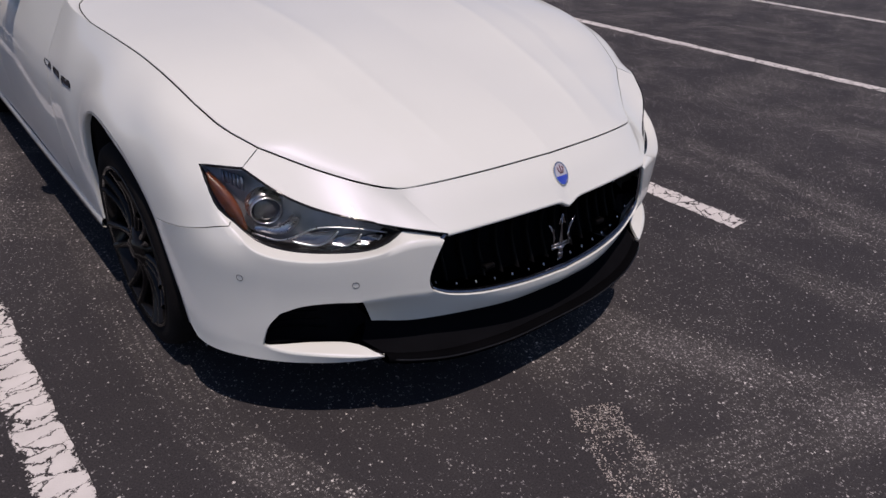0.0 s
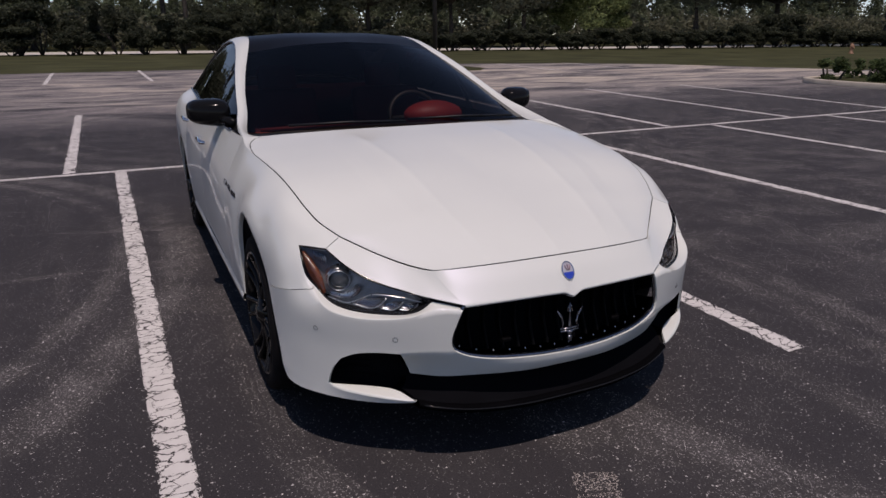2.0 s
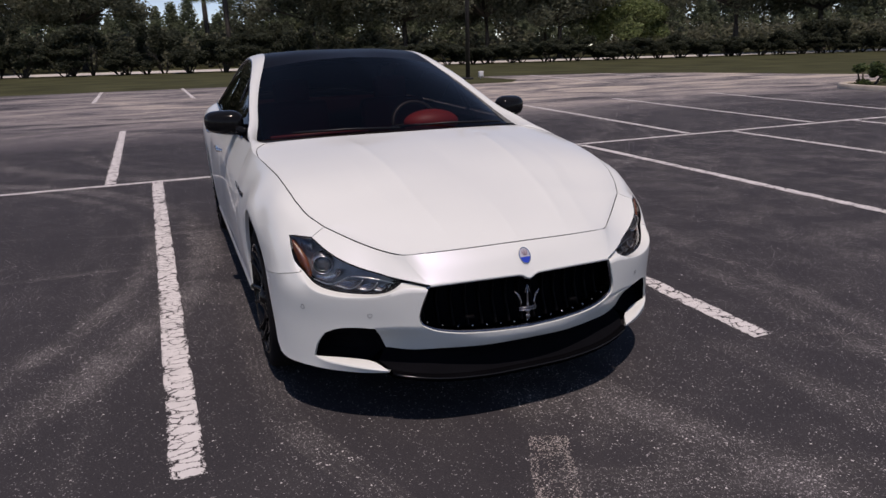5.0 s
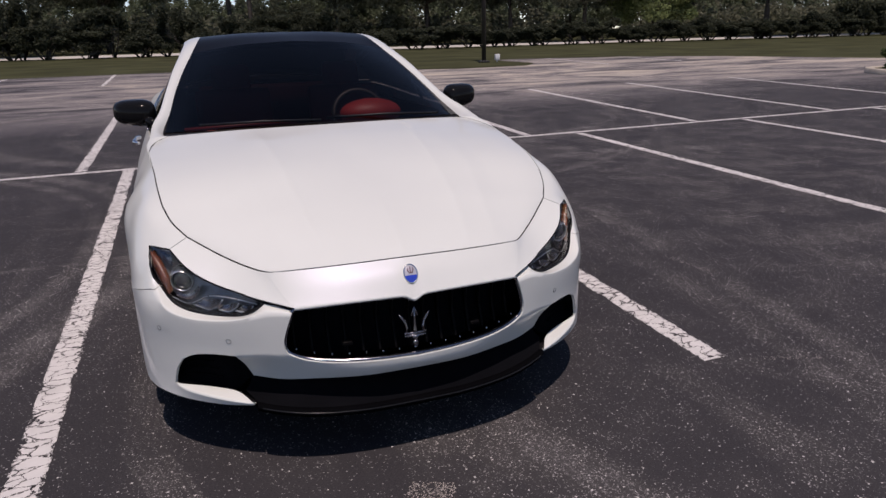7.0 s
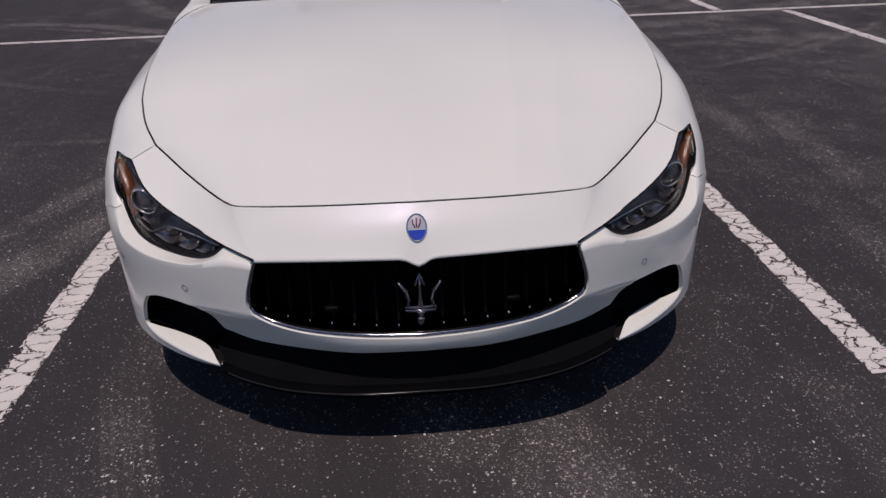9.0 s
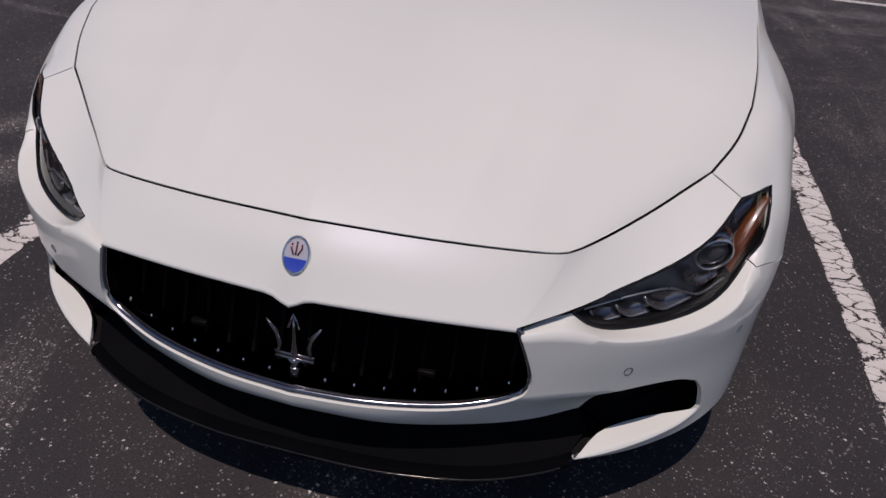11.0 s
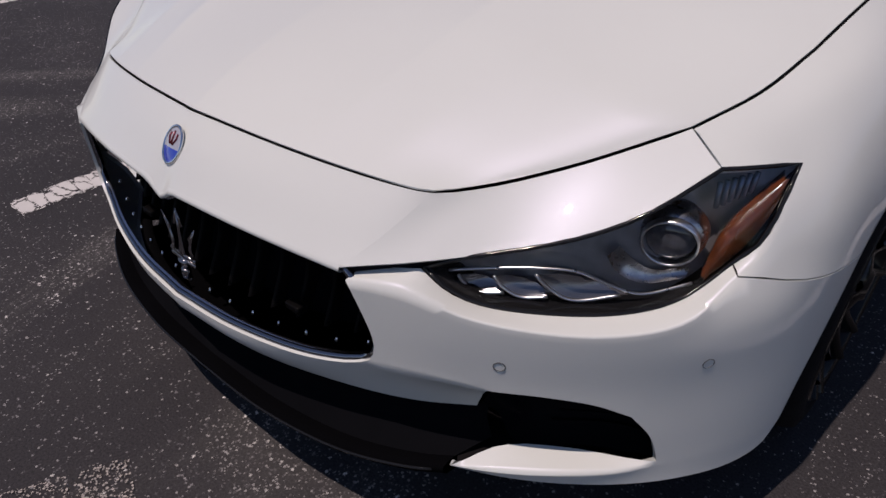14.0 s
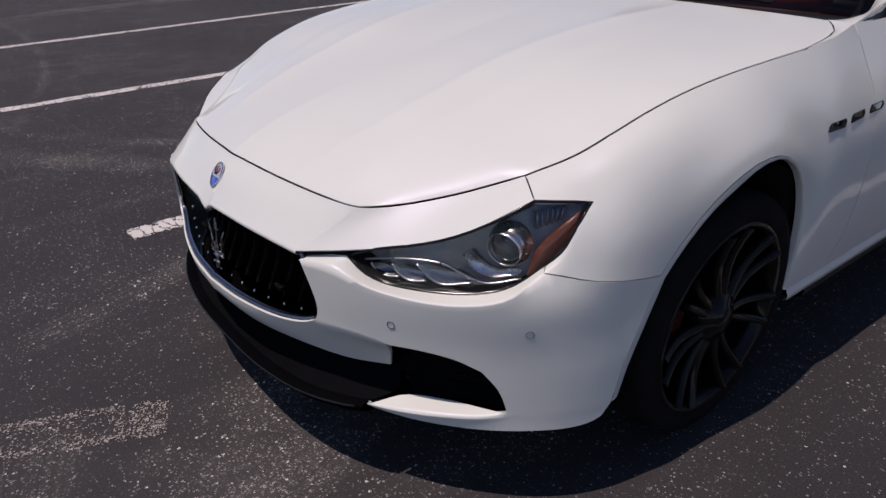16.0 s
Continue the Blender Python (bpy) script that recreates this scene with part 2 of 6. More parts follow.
def asphalt():
    m = bpy.data.materials.new("worn_asphalt")
    m.use_nodes = True
    k = Nodes(m)
    t, maths, ramp = k.t, k.maths, k.ramp
    b = t.nodes["Principled BSDF"]
    x, y, _ = k.split(k.at)
    cloud = k.tex("ShaderNodeTexNoise", Scale=0.45, Detail=4.0, Roughness=0.6).outputs["Fac"]
    patch = k.tex("ShaderNodeTexNoise", Scale=2.6, Detail=5.0, Roughness=0.65).outputs["Fac"]
    streak_a = k.tex("ShaderNodeTexNoise", k.mapped((5.5, 0.55, 1.0), -28), Scale=1.0, Detail=4.0, Roughness=0.6).outputs["Fac"]
    streak_b = k.tex("ShaderNodeTexNoise", k.mapped((4.0, 0.45, 1.0), 38), Scale=1.0, Detail=4.0, Roughness=0.6).outputs["Fac"]
    fine = k.tex("ShaderNodeTexNoise", Scale=190.0, Detail=3.0, Roughness=0.65).outputs["Fac"]
    worn = maths("MULTIPLY", ramp(patch, 0.42, 0.68, 0.0, 1.0), ramp(cloud, 0.38, 0.62, 0.25, 1.0))
    lanes = maths("ADD", ramp(streak_a, 0.52, 0.72, 0.0, 0.65), ramp(streak_b, 0.54, 0.74, 0.0, 0.5))
    wear = maths("ADD", maths("MULTIPLY", worn, 0.7), maths("MULTIPLY", lanes, ramp(cloud, 0.35, 0.6, 0.35, 1.0)))
    wear = maths("ADD", wear, maths("MULTIPLY", ramp(x, 1.7, 3.6, 0.0, 0.8), ramp(patch, 0.40, 0.62, 0.0, 1.0)))
    arcs = 0.0
    for (cx, cy), radius, width, strength in TYRE_ARCS:
        r = maths("SQRT", maths("ADD", maths("POWER", maths("ABSOLUTE", maths("SUBTRACT", x, cx)), 2.0), maths("POWER", maths("ABSOLUTE", maths("SUBTRACT", y, cy)), 2.0)))
        arcs = maths("ADD", arcs, ramp(maths("ABSOLUTE", maths("SUBTRACT", r, radius)), width * 0.35, width, strength, 0.0))
    arcs = maths("MULTIPLY", arcs, maths("MULTIPLY", ramp(patch, 0.36, 0.58, 0.7, 2.2), ramp(cloud, 0.40, 0.54, 0.25, 1.0)))
    tracks = 0.0
    for (ax, ay), (bx, by), width, strength in TYRE_TRACKS:
        length = math.hypot(bx - ax, by - ay)
        ux, uy = (bx - ax) / length, (by - ay) / length
        px, py = maths("SUBTRACT", x, ax), maths("SUBTRACT", y, ay)
        ahead = maths("ADD", maths("MULTIPLY", px, ux), maths("MULTIPLY", py, uy))
        aside = maths("ABSOLUTE", maths("SUBTRACT", maths("MULTIPLY", py, ux), maths("MULTIPLY", px, uy)))
        ends = maths("MULTIPLY", ramp(ahead, -0.1, 0.1, 0.0, 1.0), ramp(ahead, length - 0.3, length, 1.0, 0.0))
        ribs = maths("ADD", 0.65, maths("MULTIPLY", maths("SINE", maths("MULTIPLY", aside, 210.0)), 0.35))
        band = maths("MULTIPLY", ramp(aside, width * 0.7, width, strength, 0.0), ribs)
        tracks = maths("ADD", tracks, maths("MULTIPLY", band, ends))
    wear = maths("ADD", wear, arcs)
    # a darker, newer seal coat in front of the bay
    from_seal = k.vector("DISTANCE", k.vector("MULTIPLY", k.at, (1.0, 1.3, 0.0)).outputs[0], (-0.75, -1.95, 0.0)).outputs["Value"]
    wear = maths("MULTIPLY", wear, ramp(maths("ADD", from_seal, ramp(patch, 0.3, 0.7, -0.3, 0.3)), 0.35, 1.0, 0.35, 1.0))
    wear = maths("ADD", wear, maths("MULTIPLY", tracks, ramp(patch, 0.35, 0.55, 0.5, 1.3)))
    large = k.specks(92.0, maths("ADD", 0.018, maths("MULTIPLY", wear, 0.20)), 0.34)
    small = k.specks(170.0, maths("ADD", 0.10, maths("MULTIPLY", wear, 0.48)), 0.46)
    stones = maths("MAXIMUM", large, maths("MULTIPLY", small, 0.45))
    value = maths("MULTIPLY", 0.030, maths("ADD", ramp(cloud, 0.3, 0.7, 0.90, 1.10), ramp(fine, 0.30, 0.70, -0.55, 0.55)))
    value = maths("ADD", value, maths("MULTIPLY", wear, 0.012))
    value = maths("ADD", value, maths("MULTIPLY", stones, 0.55))
    # sandy wash across the drive aisle
    sweep = k.tex("ShaderNodeTexNoise", k.mapped((0.24, 0.62, 1.0), 12), Scale=1.0, Detail=7.0, Roughness=0.68, Distortion=0.9).outputs["Fac"]
    band = maths("MULTIPLY", ramp(y, 9.5, 15.5, 0.0, 1.0), ramp(y, 25.0, 34.0, 1.0, 0.5))
    band = maths("MULTIPLY", band, ramp(x, -12.0, 3.0, 0.45, 1.0))
    sand = maths("MULTIPLY", band, ramp(sweep, 0.38, 0.62, 0.05, 1.0))
    value = maths("ADD", value, maths("MULTIPLY", sand, 0.36))
    def blend(factor, first, second):
        n = t.nodes.new("ShaderNodeMix")
        n.data_type = "RGBA"
        for socket, c in zip(("A", "B"), (first, second)):
            if isinstance(c, tuple):
                n.inputs[socket].default_value = (*c, 1)
            else:
                t.links.new(c, n.inputs[socket])
        t.links.new(factor, n.inputs["Factor"])
        return n.outputs["Result"]
    tone = blend(maths("MINIMUM", wear, 1.0), (1.03, 0.945, 1.04), (1.045, 0.965, 0.985))
    tone = blend(maths("MINIMUM", maths("MULTIPLY", stones, 1.6), 1.0), tone, (1.04, 0.985, 0.95))
    tone = blend(sand, tone, (1.13, 0.98, 0.80))
    t.links.new(k.vector("SCALE", tone, None, value).outputs[0], b.inputs["Base Color"])
    b.inputs["Roughness"].default_value = 0.8
    b.inputs["Specular IOR Level"].default_value = 0.25
    relief = node(t, "ShaderNodeBump", Strength=0.6, Distance=0.003)
    t.links.new(maths("ADD", stones, fine), relief.inputs["Height"])
    t.links.new(relief.outputs[0], b.inputs["Normal"])
    return m


def road_paint():
    """Thick road paint, cracked across and chipped along its edges, on a strip whose own x runs across it."""
    m = plain("white_road_paint", (0.60, 0.575, 0.56), 0.8, vary=0.08, scale=9, bump=0.3, bump_scale=200)
    k = Nodes(m)
    t, maths, ramp = k.t, k.maths, k.ramp
    shift = t.nodes.new("ShaderNodeObjectInfo").outputs["Random"]
    start = t.nodes.new("ShaderNodeCombineXYZ")
    for socket in start.inputs:
        t.links.new(maths("MULTIPLY", shift, 37.0), socket)
    k.at = k.vector("ADD", k.at, start.outputs[0]).outputs[0]
    own = t.nodes.new("ShaderNodeTexCoord").outputs["Object"]
    across = maths("ABSOLUTE", k.split(own)[0])
    warp = k.tex("ShaderNodeTexNoise", Scale=22.0, Detail=6.0, Roughness=0.72).outputs["Color"]
    bent = k.vector("ADD", k.at, k.vector("MULTIPLY", warp, (0.08, 0.07, 0.0)).outputs[0]).outputs[0]
    flat = k.vector("MULTIPLY", bent, (0.62, 1.2, 1.0)).outputs[0]
    crack = k.tex("ShaderNodeTexVoronoi", flat, Scale=16.0)
    crack.feature = "DISTANCE_TO_EDGE"
    rough = k.tex("ShaderNodeTexNoise", Scale=55.0, Detail=4.0, Roughness=0.7).outputs["Fac"]
    wide = k.tex("ShaderNodeTexNoise", Scale=7.0, Detail=2.0).outputs["Fac"]
    width = maths("MULTIPLY", ramp(rough, 0.3, 0.75, 0.0, 0.10), ramp(wide, 0.35, 0.65, 0.35, 1.3))
    whole = maths("GREATER_THAN", crack.outputs["Distance"], width)
    chips = maths("LESS_THAN", maths("ADD", rough, ramp(across, 0.032, 0.066, -0.12, ramp(wide, 0.38, 0.62, 0.08, 0.40))), 0.68)
    left = maths("MULTIPLY", whole, chips)
    crumbs = k.specks(170.0, 0.30, 0.4)
    t.links.new(maths("MAXIMUM", left, maths("GREATER_THAN", crumbs, 0.3)), t.nodes["Principled BSDF"].inputs["Alpha"])
    return m


def worn_paint(name, even):
    """Paint of which only crumbs are left between the stones."""
    m = plain(name, (0.42, 0.375, 0.345), 0.8, vary=0.2, scale=40)
    k = Nodes(m)
    wide = k.tex("ShaderNodeTexNoise", Scale=16.0, Detail=4.0, Roughness=0.6).outputs["Fac"]
    across = k.maths("ABSOLUTE", k.split(k.at)[0])
    fade = k.maths("MULTIPLY", k.ramp(across, 0.03, 0.06, 1.1 if even else 0.35, 1.15), k.ramp(across, 0.072, 0.088, 1.0, 0.0))
    left = k.specks(190.0, k.maths("MULTIPLY", fade, k.ramp(wide, 0.35, 0.62, 0.15, 0.85)), 0.52)
    k.t.links.new(k.maths("GREATER_THAN", left, 0.12), k.t.nodes["Principled BSDF"].inputs["Alpha"])
    return m


ASPHALT = asphalt()
LINE_PAINT = road_paint()
OLD_PAINT = worn_paint("worn_away_road_paint", False)
OLD_END = worn_paint("worn_paint_end", True)


# ---- mesh tools ----
def mesh_object(name, bm, material, parent=None, label="", smooth=True, kind="", category="", group=""):
    data = bpy.data.meshes.new(name)
    bm.normal_update()
    bm.to_mesh(data)
    bm.free()
    if smooth:
        data.polygons.foreach_set("use_smooth", [True] * len(data.polygons))
    for m in material if isinstance(material, (list, tuple)) else (material,):
        data.materials.append(m)
    ob = new(name, data)
    if parent:
        ob.parent = parent
    return tagged(ob, label, category, group, kind)


def part(name, bm, material, parent, label="", smooth=True):
    return mesh_object(name, bm, material, parent, label, smooth)


def thing(name, label, category, group="", at=(0, 0, 0)):
    ob = new(name)
    ob.location = at
    ob.empty_display_size = 0.1
    return tagged(ob, label, category, group)


def curve(points, n):
    """n + 1 evenly spaced places on a smooth line through the points."""
    p = np.array(points, float)
    if len(p) > 2:
        q = np.vstack([2 * p[0] - p[1], p, 2 * p[-1] - p[-2]])
        out = []
        for k in range(1, len(q) - 2):
            a, b, c, d = q[k - 1 : k + 3]
            t0, t1 = 0.0, np.linalg.norm(b - a) ** 0.5 + 1e-9
            t2 = t1 + np.linalg.norm(c - b) ** 0.5 + 1e-9
            t3 = t2 + np.linalg.norm(d - c) ** 0.5 + 1e-9
            for t in np.linspace(t1, t2, 16, endpoint=False):
                a1 = (t1 - t) / (t1 - t0) * a + (t - t0) / (t1 - t0) * b
                a2 = (t2 - t) / (t2 - t1) * b + (t - t1) / (t2 - t1) * c
                a3 = (t3 - t) / (t3 - t2) * c + (t - t2) / (t3 - t2) * d
                b1 = (t2 - t) / (t2 - t0) * a1 + (t - t0) / (t2 - t0) * a2
                b2 = (t3 - t) / (t3 - t1) * a2 + (t - t1) / (t3 - t1) * a3
                out.append((t2 - t) / (t2 - t1) * b1 + (t - t1) / (t2 - t1) * b2)
        p = np.array(out + [p[-1]])
    far = np.r_[0, np.cumsum(np.linalg.norm(np.diff(p, axis=0), axis=1))]
    s = np.linspace(0, far[-1], n + 1)
    return np.stack([np.interp(s, far, p[:, k]) for k in range(3)], 1)


def joined(*curves):
    return np.vstack([curves[0]] + [c[1:] for c in curves[1:]])


def coons(low, high, left, right, bulge=0.0):
    """A grid of places that fills four border lines. low and high run from left to right, left and right from low to high."""
    u = np.linspace(0, 1, len(low))[:, None, None]
    v = np.linspace(0, 1, len(left))[None, :, None]
    ruled = (1 - v) * low[:, None] + v * high[:, None] + (1 - u) * left[None] + u * right[None]
    grid = ruled - ((1 - u) * (1 - v) * low[0] + u * (1 - v) * low[-1] + (1 - u) * v * high[0] + u * v * high[-1])
    if bulge:
        du, dv = np.gradient(grid, axis=0), np.gradient(grid, axis=1)
        n = np.cross(du, dv)
        n = n.mean(axis=(0, 1))
        n /= np.linalg.norm(n)
        if n @ (grid.mean(axis=(0, 1)) - np.array([0, 1.2, 0.3])) < 0:
            n = -n
        grid = grid + n * bulge * (16 * u * (1 - u) * v * (1 - v)) ** 0.7
    return grid


class Shell:
    """Panels of one sheet, welded where their borders meet."""

    def __init__(self):
        self.places, self.index, self.faces = [], {}, []

    def vertex(self, p):
        key = tuple(np.round(p, 4) + 0.0)
        if key not in self.index:
            self.index[key] = len(self.places)
            self.places.append(np.array(p, float))
        return self.index[key]

    def add(self, grid):
        ids = [[self.vertex(p) for p in row] for row in grid]
        for i in range(len(ids) - 1):
            for j in range(len(ids[0]) - 1):
                face = []
                for k in (ids[i][j], ids[i + 1][j], ids[i + 1][j + 1], ids[i][j + 1]):
                    if k not in face:
                        face.append(k)
                if len(face) > 2:
                    self.faces.append(face)
        return self

    def mirrored(self, both=True):
        """The sheet on the other side too (both), or on the other side alone."""
        other = Shell()
        if both:
            for f in self.faces:
                other.faces.append([other.vertex(self.places[k]) for k in f])
        for f in self.faces:
            other.faces.append([other.vertex(self.places[k] * (-1, 1, 1)) for k in reversed(f)])
        return other

    def borders(self):
        count = {}
        for f in self.faces:
            for a, b in zip(f, f[1:] + f[:1]):
                count[frozenset((a, b))] = count.get(frozenset((a, b)), 0) + 1
        return [tuple(e) for e, n in count.items() if n == 1]

    def relax(self, rounds, strength=0.5, hold=()):
        """Eases the sheet, its borders and the lines in hold kept."""
        near = {}
        for f in self.faces:
            for a, b in zip(f, f[1:] + f[:1]):
                near.setdefault(a, set()).add(b)
                near.setdefault(b, set()).add(a)
        fixed = {k for e in self.borders() for k in e} | {self.vertex(q) for line in hold for q in line}
        free = [k for k in near if k not in fixed]
        p = np.array(self.places)
        rows = [np.array(sorted(near[k])) for k in free]
        for _ in range(rounds):
            goal = np.array([p[r].mean(0) for r in rows])
            p[free] += strength * (goal - p[free])
        self.places = list(p)
        return self

    def bmesh(self, gap=0.0, lip=0.0, middle=(0, 1.4, 0.45)):
        """gap: the border drawn in by so much; lip: the border folded inwards by so much."""
        bm = bmesh.new()
        vs = [bm.verts.new(p) for p in self.places]
        for f in self.faces:
            try:
                bm.faces.new([vs[k] for k in f])
            except ValueError:
                pass
        bmesh.ops.recalc_face_normals(bm, faces=bm.faces[:])
        bm.normal_update()
        middle = Vector(middle)
        if sum(f.normal.dot(f.calc_center_median() - middle) * f.calc_area() for f in bm.faces) < 0:
            bmesh.ops.reverse_faces(bm, faces=bm.faces[:])
        bm.normal_update()
        edge = [e for e in bm.edges if e.is_boundary and not (abs(e.verts[0].co.x) < 1e-4 and abs(e.verts[1].co.x) < 1e-4)]
        rim = {v for e in edge for v in e.verts}
        if gap:
            moves = {}
            for v in rim:
                mid = sum((f.calc_center_median() for f in v.link_faces), Vector()) / len(v.link_faces)
                along = sum(((e.other_vert(v).co - v.co).normalized() for e in v.link_edges if e.is_boundary), Vector())
                way = mid - v.co
                for e in v.link_edges:
                    if e.is_boundary:
                        d = (e.other_vert(v).co - v.co).normalized()
                        way = way - d * way.dot(d)
                if way.length > 1e-5:
                    moves[v] = way.normalized() * gap
            for v, m in moves.items():
                v.co += m
        if lip:
            normals = {v: v.normal.copy() for v in rim}
            made = {v: bm.verts.new(v.co - normals[v] * lip) for v in rim}
            for e in edge:
                a, b = e.verts
                loop = e.link_loops[0]
                if loop.vert is a:
                    a, b = b, a
                bm.faces.new((a, b, made[b], made[a]))
                e.smooth = False
        return bm


def tube(bm, line, radius, sides=8, closed=False):
    """A round bar along a line of places; radius: one number, or one for each place."""
    p = [Vector(q) for q in line]
    n = len(p)
    radii = radius if hasattr(radius, "__len__") else [radius] * n
    rings = []
    for k in range(n):
        ahead = (p[(k + 1) % n] - p[k - 1]) if closed else (p[min(k + 1, n - 1)] - p[max(k - 1, 0)])
        ahead.normalize()
        side = ahead.cross(Vector((0, 0, 1)))
        if side.length < 0.05:
            side = ahead.cross(Vector((0, 1, 0)))
        side.normalize()
        up = side.cross(ahead)
        rings.append([bm.verts.new(p[k] + radii[k] * (math.cos(a) * side + math.sin(a) * up)) for a in (2 * math.pi * s / sides for s in range(sides))])
    for k in range(n if closed else n - 1):
        a, b = rings[k], rings[(k + 1) % n]
        for s in range(sides):
            bm.faces.new((a[s], a[(s + 1) % sides], b[(s + 1) % sides], b[s]))
    if not closed:
        bm.faces.new(rings[0][::-1])
        bm.faces.new(rings[-1])
    return bm


def lathe(bm, profile, turns=48, close=False):
    """Turns (radius, x) pairs about the x axis."""
    rings = []
    for k in range(turns):
        a = 2 * math.pi * k / turns
        rings.append([bm.verts.new((x, r * math.cos(a), r * math.sin(a))) for r, x in profile])
    m = len(profile)
    for k in range(turns):
        a, b = rings[k], rings[(k + 1) % turns]
        for j in range(m if close else m - 1):
            bm.faces.new((a[j], a[(j + 1) % m], b[(j + 1) % m], b[j]))
    return bm


def block(bm, size, at=(0, 0, 0), turn=None, bevel=0.0):
    made = bmesh.ops.create_cube(bm, size=1.0)["verts"]
    bmesh.ops.scale(bm, vec=size, verts=made)
    if bevel:
        edges = list({e for v in made for e in v.link_edges})
        made = list({v for f in bmesh.ops.bevel(bm, geom=edges, offset=bevel, segments=2, affect="EDGES", profile=0.6)["faces"] for v in f.verts} | {v for v in made if v.is_valid})
    if turn:
        bmesh.ops.rotate(bm, matrix=turn, verts=made)
    bmesh.ops.translate(bm, vec=at, verts=made)
    return made


def swept(sections):
    """A shell over a stack of lines with the same count of places."""
    return Shell().add(np.array(sections))


# ---- ground ----
def sheet(name, outline, z, material, label, kind="structure", category=""):
    bm = bmesh.new()
    bm.faces.new([bm.verts.new((x, y, z)) for x, y in outline])
    bmesh.ops.recalc_face_normals(bm, faces=bm.faces[:])
    if bm.faces[:][0].normal.z < 0:
        bmesh.ops.reverse_faces(bm, faces=bm.faces[:])
    return mesh_object(name, bm, material, None, label, False, kind, category)


sheet("ground", [(-900, -900), (900, -900), (900, 900), (-900, 900)], -0.012, GRASS, "green grass verge round the car park", category="ground")
LOT = [(-60, -40), (60, -40), (60, 6), (30.5, 9.5), (27.5, 16.0), (25.8, 20.5), (24.0, 25.5), (21.0, 28.8), (16.0, 31.0), (4, 31.2), (-6.8, 30.9), (-60, 30)]
sheet("parking_lot", LOT, 0.0, ASPHALT, "dark worn asphalt with pale stone specks and a sandy aisle", category="asphalt")


def painted_line(a, b, width, material=None, label="cracked white parking bay line on asphalt", group="parking bay lines", z=0.003):
    way = Vector((b[0] - a[0], b[1] - a[1], 0))
    n = max(2, int(way.length / 0.06))
    bm = bmesh.new()
    rows = []
    for k in range(n + 1):
        half = width / 2
        rows.append([bm.verts.new((s * half * (1 + 0.05 * random.uniform(-1, 1)), way.length * k / n + (0.012 * random.uniform(-1, 1) if k in (0, n) else 0), 0)) for s in (-1, -0.35, 0.35, 1)])
    for r, s in zip(rows, rows[1:]):
        for c in range(3):
            bm.faces.new((r[c], r[c + 1], s[c + 1], s[c]))
    ob = mesh_object("bay_line", bm, material or LINE_PAINT, None, label, False, "", "road marking", group)
    ob.matrix_world = pose(a[0], a[1], z, 0, 0, math.degrees(math.atan2(-way.x, way.y)))
    return ob


painted_line((-1.34, -0.755), (-1.46, 5.80), 0.13)
painted_line((1.495, -0.665), (1.53, 5.86), 0.13)
painted_line((4.50, -0.75), (4.62, 5.94), 0.13)
painted_line((7.42, -0.8), (7.70, 6.02), 0.12)
painted_line((10.50, -0.6), (10.68, 6.12), 0.12)
painted_line((-4.10, -0.84), (-4.70, 5.72), 0.13)
painted_line((-6.90, -0.70), (-8.10, 5.62), 0.13)
painted_line((-1.99, 5.95), (-2.14, 12.6), 0.14)
painted_line((0.90, 6.02), (0.98, 12.8), 0.13)
painted_line((3.86, 6.12), (4.16, 13.0), 0.13)
painted_line((6.90, 6.22), (7.50, 13.4), 0.13)
painted_line((9.84, 6.28), (10.62, 13.7), 0.13)
painted_line((12.98, 6.40), (14.1, 13.7), 0.13)
painted_line((-30.0, 5.02), (13.8, 6.28), 0.11, label="long white line between two rows of parking bays", z=0.007)
painted_line((-3.50, 22.9), (-3.80, 30.8), 0.15)
painted_line((-7.4, 22.6), (-7.9, 30.6), 0.15)
painted_line((-0.30, 23.2), (-0.48, 31.6), 0.15)
painted_line((15.9, 22.8), (17.0, 30.3), 0.14)
painted_line((19.6, 22.8), (20.6, 29.4), 0.14)
painted_line((-0.02, -1.05), (-0.075, -1.175), 0.17, OLD_END, "patch of worn-away pale paint on asphalt", "paint remains", 0.004)
painted_line((-0.02, -1.05), (-0.29, -1.66), 0.17, OLD_PAINT, "patch of worn-away pale paint on asphalt", "paint remains", 0.005)
painted_line((1.66, -0.72), (1.98, -0.83), 0.05, OLD_PAINT, "thin scrape of pale paint on asphalt", "paint remains", 0.004)
painted_line((2.22, 0.67), (2.28, 0.32), 0.05, OLD_PAINT, "thin scrape of pale paint on asphalt", "paint remains", 0.004)


# ---- the car: lines of its skin, right half (x > 0) mirrored ----
car = thing("car", "white four-door sports saloon with black roof parked in a bay", "car", at=(0.004, -0.003, -0.005))

HOOD_MID = (0, -0.756, 0.730)
HOOD_CORNER = (0.4685, -0.6690, 0.7103)
HOOD_SEAM = (0.7135, -0.407, 0.792)
FENDER_TOP = (0.792, -0.215, 0.8725)
HOOD_REAR = (0.855, 0.42, 0.9775)
HOOD_END = (0.77, 0.715, 1.012)
GRILLE_TIP = (0.401, -0.795, 0.615)
LAMP_SEAM = (0.776, -0.441, 0.764)
LAMP_OUT = (0.846, -0.345, 0.760)
LAMP_LOW = (0.818, -0.452, 0.628)
VENT_LOW = (0.793, -0.525, 0.305)
ARCH_SEAM = (0.938, -0.229, 0.592)
FENDER_MID = (0.900, -0.205, 0.797)
COWL_OUT = (0.855, 0.68, 1.015)
SILL_FRONT = (0.950, 0.66, 0.320)

